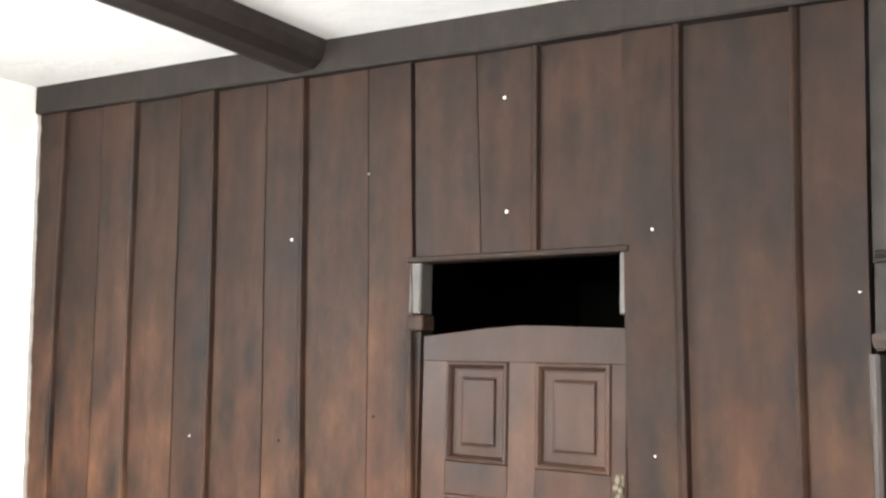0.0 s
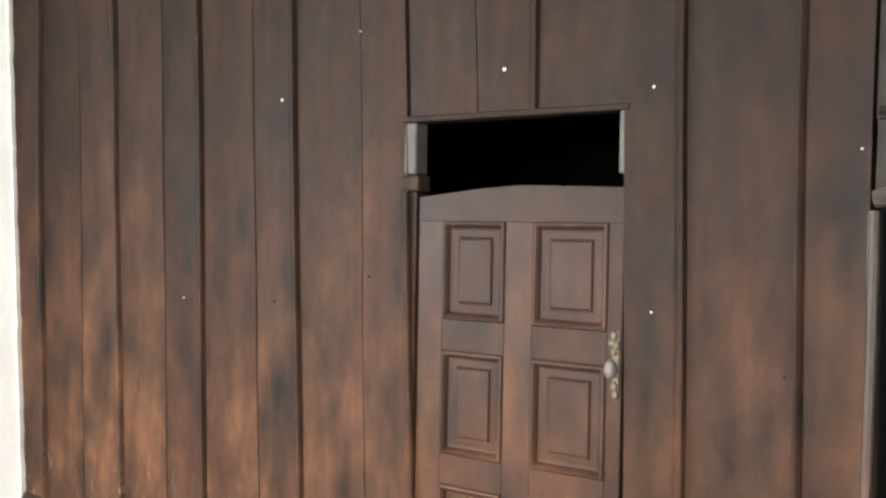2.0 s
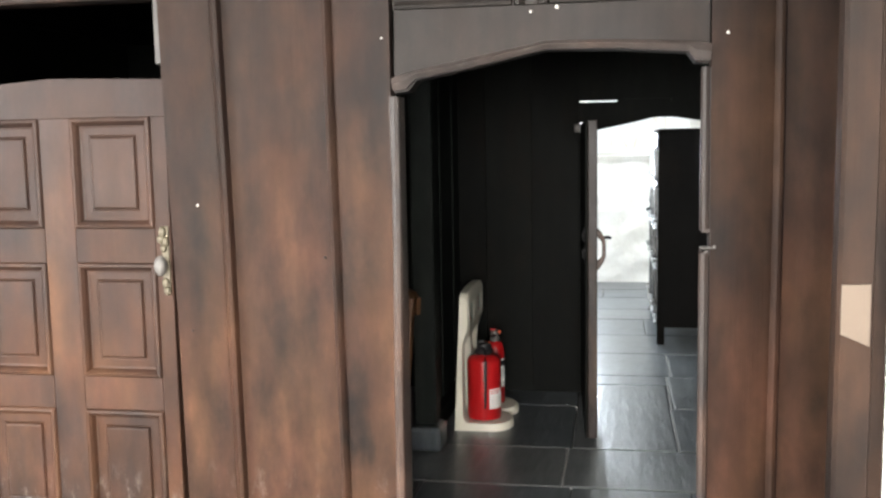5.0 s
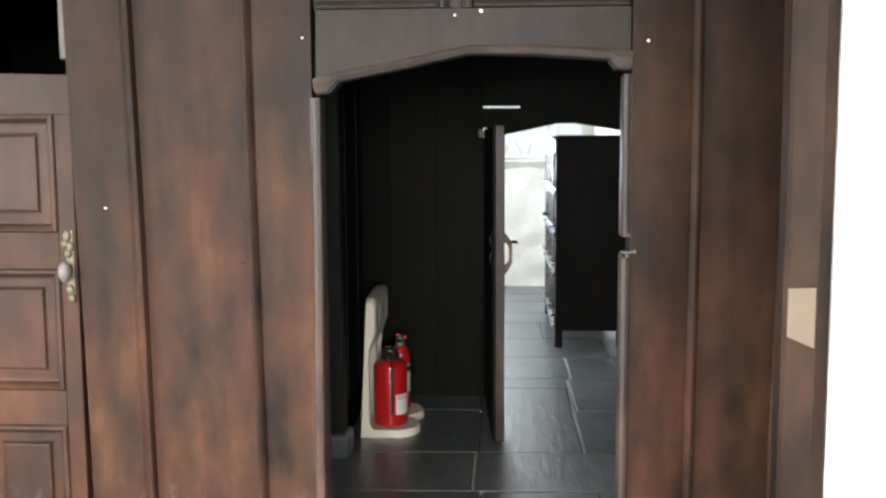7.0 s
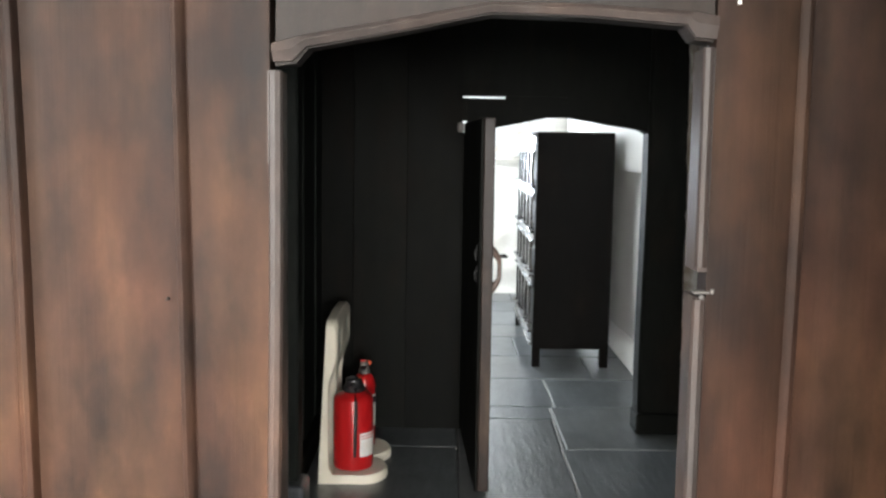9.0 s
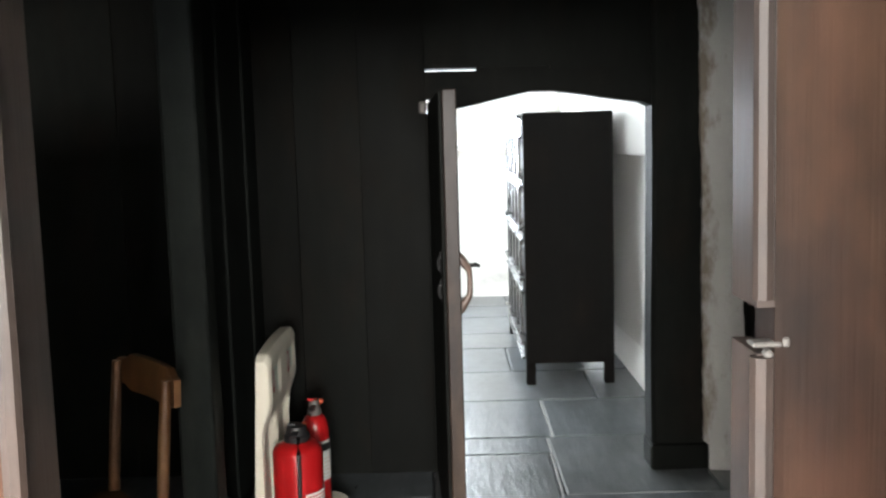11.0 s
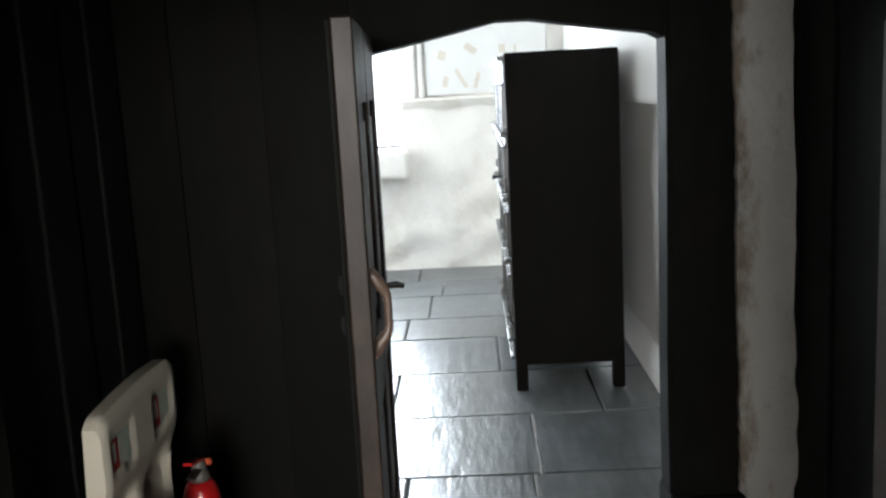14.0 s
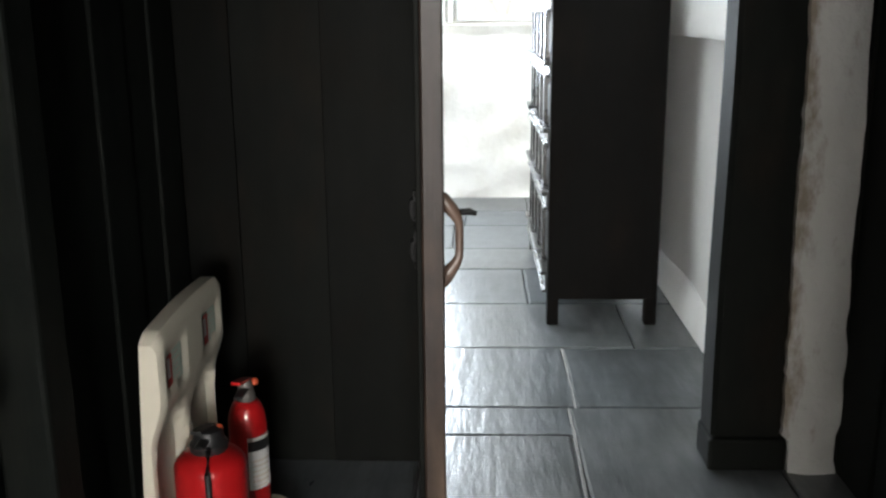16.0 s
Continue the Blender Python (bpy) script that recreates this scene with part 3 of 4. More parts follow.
part("knob", bm, PEWTER, handle, "egg-shaped grey knob", True)
part("keyhole", block(-0.945, -0.940, DF - 0.002, DF + 0.01, 1.30, 1.325), SOOT, door)
part("sweep", block(DX0 + 0.01, DX1, DF + 0.004, DB, 0.262, 0.275), OAK_DOOR, door)

# small white pins, and dark discs standing in for knots and nail holes in the boards
def pin(x, z, r, y=WY, name="pin", mat=CHALK, label="small chipped white paint spot on the oak boards", cat="paint spot"):
    bm = bmesh.new()
    n = 7
    r *= 0.54
    rng = [0.75 + 0.5 * random.random() for _ in range(n)]
    rings = [[(r * s * q * math.cos(2 * math.pi * k / n), d, r * s * q * math.sin(2 * math.pi * k / n)) for k, q in enumerate(rng)] for s, d in ((0.9, 0.012), (1.0, -0.0005), (0.7, -0.004))]
    loft(bm, rings)
    ob = link(name, bm, mat)
    ob.location = (x, y, z)
    return tagged(ob, label, cat, "spots on the screen")


for x, z, r, d in ((-2.355, 2.032, 0.011, 0.002), (-1.384, 2.466, 0.015, 0.010), (-1.368, 2.072, 0.014, 0.009), (-0.850, 1.978, 0.009, 0.0), (-0.842, 1.308, 0.008, 0.0), (-2.306, 0.838, 0.013, 0.014),
                   (-1.98, 2.26, 0.006, 0.013), (-2.90, 1.24, 0.007, 0.006), (0.672, 1.757, 0.009, 0.0), (0.15, 1.832, 0.008, 0.006), (0.222, 1.842, 0.011, 0.006), (-0.27, 1.775, 0.006, 0.0)):
    pin(x, z, r, WY + d)
for x, z, r, d in ((-0.876, 0.93, 0.008, 0.0), (-2.382, 1.255, 0.013, 0.003), (-0.92, 2.03, 0.012, 0.012), (-3.33, 1.53, 0.009, 0.018), (-0.70, 0.40, 0.010, 0.016), (-0.46, 1.15, 0.008, 0.014), (-1.92, 1.37, 0.010, 0.008)):
    pin(x, z, r, WY + d, "dark_mark", SOOT, "small dark disc marking a flaw in the oak", "nail")

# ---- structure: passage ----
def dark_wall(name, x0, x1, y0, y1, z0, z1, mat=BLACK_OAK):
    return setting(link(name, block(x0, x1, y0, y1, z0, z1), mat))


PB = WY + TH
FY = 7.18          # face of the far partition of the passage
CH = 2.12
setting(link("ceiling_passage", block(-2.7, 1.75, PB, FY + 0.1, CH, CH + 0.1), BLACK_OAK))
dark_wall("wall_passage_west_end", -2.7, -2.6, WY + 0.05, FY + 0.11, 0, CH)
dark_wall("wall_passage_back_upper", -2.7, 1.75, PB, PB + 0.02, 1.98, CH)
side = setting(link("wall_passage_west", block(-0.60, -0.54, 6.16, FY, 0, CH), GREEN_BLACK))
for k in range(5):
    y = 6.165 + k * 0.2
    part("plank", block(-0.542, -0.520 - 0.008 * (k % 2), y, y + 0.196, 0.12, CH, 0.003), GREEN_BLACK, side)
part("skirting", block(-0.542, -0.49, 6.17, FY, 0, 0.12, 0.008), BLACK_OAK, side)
post2 = thing("door_post", "dark oak post standing at the corner of the passage", "post", at=(-0.52, 6.09, 0))
part("post", block(-0.055, 0.055, -0.055, 0.068, 0.12, CH, 0.010, 2), GREEN_BLACK, post2)
part("pad_stone", block(-0.075, 0.085, -0.11, 0.068, 0, 0.12, 0.02, 2), SLATE, post2, "rough grey stone pad under the post")

east = setting(link("wall_passage_east", block(1.56, 1.66, PB, FY + 0.1, 0, CH), LIME_OLD))
for k in range(9):
    y = PB + 0.04 + k * 0.312
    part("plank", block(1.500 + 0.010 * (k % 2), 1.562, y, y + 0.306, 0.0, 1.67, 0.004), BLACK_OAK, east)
for y0, y1, z1 in ((5.60, 5.93, 1.52), (5.93, 6.24, 1.53), (6.24, 6.53, 1.525)):
    part("board", block(1.478, 1.500, y0, y1 - 0.003, 0.0, z1, 0.004), OAK_MOULD, east, "grey-brown worn oak board")
part("rail", block(1.485, 1.562, PB + 0.04, FY, 1.67, 1.702, 0.004), LIME_OLD, east)

far = setting(new("wall_passage_north"))


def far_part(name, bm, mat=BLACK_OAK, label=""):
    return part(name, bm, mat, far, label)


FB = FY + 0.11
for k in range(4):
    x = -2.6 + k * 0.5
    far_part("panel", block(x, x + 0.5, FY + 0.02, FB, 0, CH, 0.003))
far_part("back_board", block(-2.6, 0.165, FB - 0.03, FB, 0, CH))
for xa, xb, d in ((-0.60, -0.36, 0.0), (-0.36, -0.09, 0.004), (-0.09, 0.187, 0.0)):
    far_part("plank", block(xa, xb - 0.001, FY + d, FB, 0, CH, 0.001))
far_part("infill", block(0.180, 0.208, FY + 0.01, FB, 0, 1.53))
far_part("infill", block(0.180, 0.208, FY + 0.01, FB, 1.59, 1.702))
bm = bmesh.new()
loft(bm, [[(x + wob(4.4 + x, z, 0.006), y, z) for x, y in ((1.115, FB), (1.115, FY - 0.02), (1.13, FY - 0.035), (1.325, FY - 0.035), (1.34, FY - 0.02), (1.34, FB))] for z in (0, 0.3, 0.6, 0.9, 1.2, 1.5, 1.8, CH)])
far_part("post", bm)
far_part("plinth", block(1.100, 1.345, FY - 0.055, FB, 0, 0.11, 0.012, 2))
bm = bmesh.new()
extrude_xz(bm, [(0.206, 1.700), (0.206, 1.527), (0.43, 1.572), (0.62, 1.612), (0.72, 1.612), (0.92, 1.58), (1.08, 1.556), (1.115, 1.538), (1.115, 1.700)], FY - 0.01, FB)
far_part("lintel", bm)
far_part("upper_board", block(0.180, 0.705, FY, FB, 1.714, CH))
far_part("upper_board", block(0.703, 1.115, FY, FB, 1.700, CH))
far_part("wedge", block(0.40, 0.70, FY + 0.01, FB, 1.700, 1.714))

# whitewashed strip between the two dark posts, its edges ragged
bm = bmesh.new()
rings = []
for k in range(101):
    z = CH * k / 100
    l = 1.330 - 0.017 * z + 0.012 * noise.noise(Vector((1, z * 2, 0))) + 0.004 * noise.noise(Vector((3, z * 11, 0))) + 0.006 * noise.noise(Vector((3, z * 37, 0))) + (0.02 if z < 0.12 else 0)
    r = 1.508 - 0.023 * z + 0.012 * noise.noise(Vector((5, z * 2.2, 0))) + 0.003 * noise.noise(Vector((8, z * 15, 0)))
    f = FY - 0.072 + 0.012 * noise.noise(Vector((2, z * 6, 3)))
    rings.append([(l, FB, z), (l, f + 0.012, z), (l + 0.05, f, z), (r - 0.05, f + 0.002, z), (r, f + 0.014, z), (r, FB, z)])
loft(bm, rings)
setting(link("wall_strip", bm, STRIP, smooth=True))
dark_wall("wall_corner_post", 1.488, 1.56, FY - 0.06, FB, 0, 1.67)

# ---- leaf of the inner door, standing open into the passage ----
leaf = setting(new("door_3"))
leaf.matrix_world = pose(0.228, FY - 0.02, 0, 0, 0, 3.2)
LW, LT = 0.93, 0.046     # the leaf runs along -y from its hinge; its right face is at x = +LT / 2
for ya, yb in ((-LW, -LW + 0.11), (-0.50, -0.42), (-0.11, 0.0)):
    part("stile", block(-LT / 2, LT / 2, ya, yb, 0.02, 1.580, 0.004), LEAF_OAK, leaf)
for za, zb in ((0.02, 0.20), (0.70, 0.84), (1.42, 1.580)):
    for ya, yb in ((-LW + 0.11, -0.50), (-0.42, -0.11)):
        part("rail", block(-LT / 2 + 0.001, LT / 2 - 0.001, ya, yb, za, zb, 0.002), LEAF_OAK, leaf)
for za, zb in ((0.20, 0.70), (0.84, 1.42)):
    for ya, yb in ((-LW + 0.11, -0.50), (-0.42, -0.11)):
        bm = block(-0.010, 0.010, ya, yb, za, zb)
        add_box(bm, -0.016, 0.016, ya + 0.05, yb - 0.05, za + 0.06, zb - 0.06, 0.005)
        part("panel", bm, LEAF_OAK, leaf)
for za, zb in ((0.20, 0.70), (0.84, 1.42)):
    for ya, yb in ((-LW + 0.11, -0.50), (-0.42, -0.11)):
        bm = bmesh.new()
        for a, b, c, d in ((ya, ya + 0.018, za, zb), (yb - 0.018, yb, za, zb), (ya, yb, za, za + 0.018), (ya, yb, zb - 0.018, zb)):
            add_box(bm, -0.021, 0.021, a, b, c, d, 0.003)
        part("moulding", bm, LEAF_OAK, leaf)
# Facing added in near-black so the leaf's shaded side reads dark.
part("back_board", block(-LT / 2 - 0.012, -LT / 2, -LW + 0.004, 0.0, 0.02, 1.575, 0.002), BLACK_OAK, leaf, "near-black facing that puts the leaf's shade into its colour")
hy = -LW + 0.055
bm = bmesh.new()
bow = [(-0.004, 1.052, 0.010), (0.002, 1.040, 0.014), (0.013, 1.024, 0.015), (0.026, 1.006, 0.012), (0.032, 0.992, 0.0095), (0.033, 0.975, 0.009), (0.033, 0.935, 0.009), (0.032, 0.918, 0.0095), (0.025, 0.904, 0.012), (0.012, 0.888, 0.015), (0.003, 0.870, 0.014), (-0.004, 0.856, 0.010)]
rings = []
for k, (ox, oz, rad) in enumerate(bow):
    p, q = bow[max(k - 1, 0)], bow[min(k + 1, len(bow) - 1)]
    d = Vector((q[0] - p[0], 0, q[1] - p[1])).normalized()
    side_way = Vector((d.z, 0, -d.x))
    rings.append([Vector((LT / 2 + ox, hy, oz)) + rad * (math.cos(2 * math.pi * i / 12) * side_way + math.sin(2 * math.pi * i / 12) * Vector((0, 1, 0))) for i in range(12)])
loft(bm, rings)
grip = part("grip", bm, GRIP_OAK, leaf, "turned wooden pull grip", True)
bm = bmesh.new()
tube(bm, [(LT / 2 + 0.01, hy + 0.02, 1.008), (LT / 2 + 0.055, hy + 0.02, 1.011), (LT / 2 + 0.07, hy + 0.02, 1.006)], [0.006, 0.008, 0.005], 8)
part("thumb_latch", bm, IRON, leaf, "black iron thumb latch", True)
bm = bmesh.new()
for k, z in enumerate((1.02, 0.93)):
    tube(bm, [(-LT / 2 - 0.02 * math.sin(a), hy + 0.02, z - 0.05 + 0.1 * a / math.pi) for a in (0.0, 0.5, 1.0, 1.57, 2.1, 2.6, 3.14)], 0.008, 8)
part("drop_handle", bm, IRON, leaf, "dull iron drop handles", True)
for z in (0.35, 1.2):
    part("hinge", block(-LT / 2 - 0.004, -LT / 2, -0.42, 0.0, z, z + 0.045, 0.002), IRON, leaf)
# pale metal bracket high on the frame beside the leaf
bracket = tagged(link("bracket", block(0.158, 0.192, FY - 0.035, FY - 0.0, 1.53, 1.58, 0.010, 3), PEWTER, smooth=True), "dull grey metal bracket on the inner door frame", "bracket")

# ---- kitchen beyond ----
KZ = 2.7
NORTH = lambda u, w, z: Vector((u, 11.74 + w, z))
wall_rough("wall_kitchen_north_a", -1.9, -0.75, 0, KZ, NORTH, 0.3, LIME_ROUGH, 0.1, 0.03, 5)
wall_rough("wall_kitchen_north_b", -0.004, 1.6, 0, KZ, NORTH, 0.3, LIME_ROUGH, 0.045, 0.034, 4.2)
wall_rough("wall_kitchen_north_c", -0.75, -0.004, 0, 0.97, NORTH, 0.3, LIME_ROUGH, 0.045, 0.034, 4.2)
wall_rough("wall_kitchen_north_d", -0.75, -0.004, 1.97, KZ, NORTH, 0.3, LIME_ROUGH, 0.1, 0.03, 4.2)
wall_rough("wall_kitchen_east", FB, 11.74, 0, KZ, lambda u, w, z: Vector((1.37 + w, u, z)), 0.3, LIME, 0.14, 0.02)
wall_rough("wall_kitchen_west_a", FB, 10.1, 0, KZ, lambda u, w, z: Vector((-1.85 - w, u, z)), 0.3, LIME)
wall_rough("wall_kitchen_west_b", 11.5, 11.74, 0, KZ, lambda u, w, z: Vector((-1.85 - w, u, z)), 0.3, LIME)
wall_rough("wall_kitchen_west_c", 10.1, 11.5, 0, 1.0, lambda u, w, z: Vector((-1.85 - w, u, z)), 0.3, LIME)
wall_rough("wall_kitchen_west_d", 10.1, 11.5, 2.5, KZ, lambda u, w, z: Vector((-1.85 - w, u, z)), 0.3, LIME)
setting(link("wall_kitchen_south", block(-2.7, 0.17, FB, FB + 0.02, 0, KZ), LIME))
setting(link("wall_kitchen_south_upper", block(0.70, 1.6, FB, FB + 0.02, 1.75, KZ), LIME))
setting(link("wall_kitchen_south_middle", block(0.18, 0.70, FB, FB + 0.02, 1.75, KZ), LIME))
setting(link("ceiling_kitchen", block(-2.2, 1.7, FB, 12.05, KZ, KZ + 0.12), LIME))
bm = bmesh.new()
rings = []
for k in range(30):
    y = 7.9 + 3.8 * k / 29
    d = 0.015 * noise.noise(Vector((y * 2, 3, 0)))
    rings.append([(1.40, y, 1.30 + d), (1.29 + d, y, 1.31 + d), (1.275 + d, y, 1.34), (1.28 + 0.02 * noise.noise(Vector((y * 3, 8, 0))), y, 1.75), (1.29, y, KZ), (1.40, y, KZ)])
loft(bm, rings)
setting(link("trim_wall_ledge_east", bm, LIME, smooth=True))
bm = bmesh.new()
loft(bm, [[(1.40, y, 0), (1.335 + 0.008 * noise.noise(Vector((y * 3, 1, 1))), y, 0), (1.345, y, 0.14), (1.37, y, 0.17), (1.40, y, 0.17)] for y in [7.3 + 4.4 * k / 24 for k in range(25)]])
setting(link("baseboard", bm, LIME, smooth=True))

# north wall: ledge, white board on a block, faded wall painting
bm = bmesh.new()
loft(bm, [[(x, 11.76, 1.25), (x, 11.70, 1.28 + 0.012 * noise.noise(Vector((x * 4, 0, 0)))), (x, 11.665, 1.33), (x, 11.69, 1.345), (x, 11.76, 1.35)] for x in [0.02 + 1.3 * k / 16 for k in range(17)]])
setting(link("trim_wall_ledge_north", bm, LIME_ROUGH, smooth=True))
setting(link("trim_wall_block", block(-0.30, 0.05, 11.60, 11.76, 0.74, 0.955, 0.03, 2), LIME_ROUGH))
window = setting(new("window_1"))
for n, dims in (("window_frame", (-0.75, -0.72, 0.99, 1.95)), ("window_frame", (-0.034, -0.004, 0.99, 1.95)), ("window_frame", (-0.75, -0.004, 1.94, 1.97)), ("window_sill", (-0.75, -0.004, 0.965, 0.99))):
    part(n, block(dims[0], dims[1], 11.80, 11.84, dims[2], dims[3], 0.004), IRON if n == "window_sill" else CHALK, window, "thin dark window sill edge" if n == "window_sill" else "")
for x in (0.10, 0.16):
    setting(link("trim_wall_shaft", block(x, x + 0.035, 11.68, 11.76, 1.345, 2.3, 0.012, 2), LIME))
mural = thing("wall_painting", "faded pale ochre painting on the white plaster", "wall painting", at=(0.55, 11.70, 1.36))
part("ground", block(-0.33, 0.60, 0.0, 0.05, 0.0, 0.75, 0.004), LABEL, mural)
for x, z, w, h, a in ((-0.20, 0.30, 0.06, 0.07, 20), (-0.06, 0.12, 0.03, 0.16, -30), (-0.18, 0.10, 0.04, 0.08, 10), (0.02, 0.34, 0.10, 0.05, 35), (0.06, 0.10, 0.03, 0.12, 15), (0.26, 0.33, 0.05, 0.06, 0), (0.27, 0.22, 0.06, 0.05, 25), (0.36, 0.25, 0.02, 0.2, 0)):
    ob = part("motif", block(-w / 2, w / 2, -0.003, 0.004, -h / 2, h / 2), FAINT, mural)
    ob.location, ob.rotation_euler = (x, 0.0, z), (0, radians(a), 0)

# bright overcast sky beyond the kitchen window
SKY_GLOW = bpy.data.materials.new("overcast_sky")
SKY_GLOW.use_nodes = True
glow = SKY_GLOW.node_tree.nodes["Principled BSDF"]
glow.inputs["Base Color"].default_value = (0.8, 0.85, 0.9, 1)
glow.inputs["Emission Color"].default_value, glow.inputs["Emission Strength"].default_value = (0.90, 0.95, 1.0, 1), 3.0
setting(link("backdrop", block(-2.6, 1.6, 13.2, 13.25, -0.4, 3.6), SKY_GLOW))

# ---- cupboard ----
def cupboard():
    t = thing("press_cupboard", "tall black oak press cupboard with panelled doors on short legs", "cupboard", at=(0.93, 8.58, 0))
    X0, X1, Y1 = -0.235, 0.272, 1.50
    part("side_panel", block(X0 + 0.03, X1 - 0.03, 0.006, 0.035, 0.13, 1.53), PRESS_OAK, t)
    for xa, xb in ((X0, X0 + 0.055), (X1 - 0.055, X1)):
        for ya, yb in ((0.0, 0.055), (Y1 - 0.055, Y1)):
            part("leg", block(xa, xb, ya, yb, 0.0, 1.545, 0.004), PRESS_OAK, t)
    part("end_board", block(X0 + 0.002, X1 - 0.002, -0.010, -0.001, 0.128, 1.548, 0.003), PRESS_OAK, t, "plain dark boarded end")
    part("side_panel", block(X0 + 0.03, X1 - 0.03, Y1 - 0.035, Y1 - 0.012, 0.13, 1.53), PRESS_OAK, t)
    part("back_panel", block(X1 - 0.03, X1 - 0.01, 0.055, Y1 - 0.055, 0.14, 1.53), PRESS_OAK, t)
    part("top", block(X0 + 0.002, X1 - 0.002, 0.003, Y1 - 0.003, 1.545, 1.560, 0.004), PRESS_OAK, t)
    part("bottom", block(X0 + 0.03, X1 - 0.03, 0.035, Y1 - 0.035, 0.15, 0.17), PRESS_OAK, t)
    for za, zb in ((0.14, 0.24), (0.535, 0.615), (0.83, 0.905), (1.135, 1.20), (1.42, 1.545)):
        bm = block(X0 - 0.006, X0 + 0.03, 0.055, Y1 - 0.055, za, zb, 0.004)
        add_box(bm, X0 - 0.030, X0, 0.055, Y1 - 0.055, zb - 0.016, zb + 0.004, 0.006, 2)
        add_box(bm, X0 - 0.020, X0, 0.055, Y1 - 0.055, za, za + 0.014, 0.005, 2)
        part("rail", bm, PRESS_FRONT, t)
    n = 5
    for za, zb in ((0.24, 0.535), (0.615, 0.83), (0.905, 1.135), (1.20, 1.42)):
        for k in range(n):
            ya, yb = 0.055 + k * (Y1 - 0.11) / n, 0.055 + (k + 1) * (Y1 - 0.11) / n
            bm = block(X0 + 0.018, X0 + 0.03, ya, yb, za, zb)
            add_box(bm, X0 + 0.008, X0 + 0.02, ya + 0.07, yb - 0.07, za + 0.04, zb - 0.04, 0.005)
            part("panel", bm, PRESS_OAK, t)
        for k in range(1, n):
            y = 0.055 + k * (Y1 - 0.11) / n
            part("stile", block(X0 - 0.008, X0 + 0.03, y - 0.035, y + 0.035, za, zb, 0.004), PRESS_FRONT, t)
    bm = bmesh.new()
    tube(bm, [(X0 - 0.005, 0.86, 0.93), (X0 - 0.03, 0.86, 0.93), (X0 - 0.04, 0.86, 0.93), (X0 - 0.052, 0.86, 0.93)], [0.006, 0.007, 0.016, 0.010], 10)
    part("knob", bm, IRON, t, "small black turned knob", True)
    bm = bmesh.new()
    tube(bm, [(X0 - 0.008, 0.88, 1.03), (X0 - 0.024, 0.88, 1.02), (X0 - 0.024, 0.88, 0.99), (X0 - 0.008, 0.88, 0.98)], 0.005, 8)
    part("pull", bm, IRON, t, "small iron pull", True)
    return t


cupboard()

# ---- fire extinguisher stand ----
SY0, SY1, SXB = 6.345, 6.885, -0.458


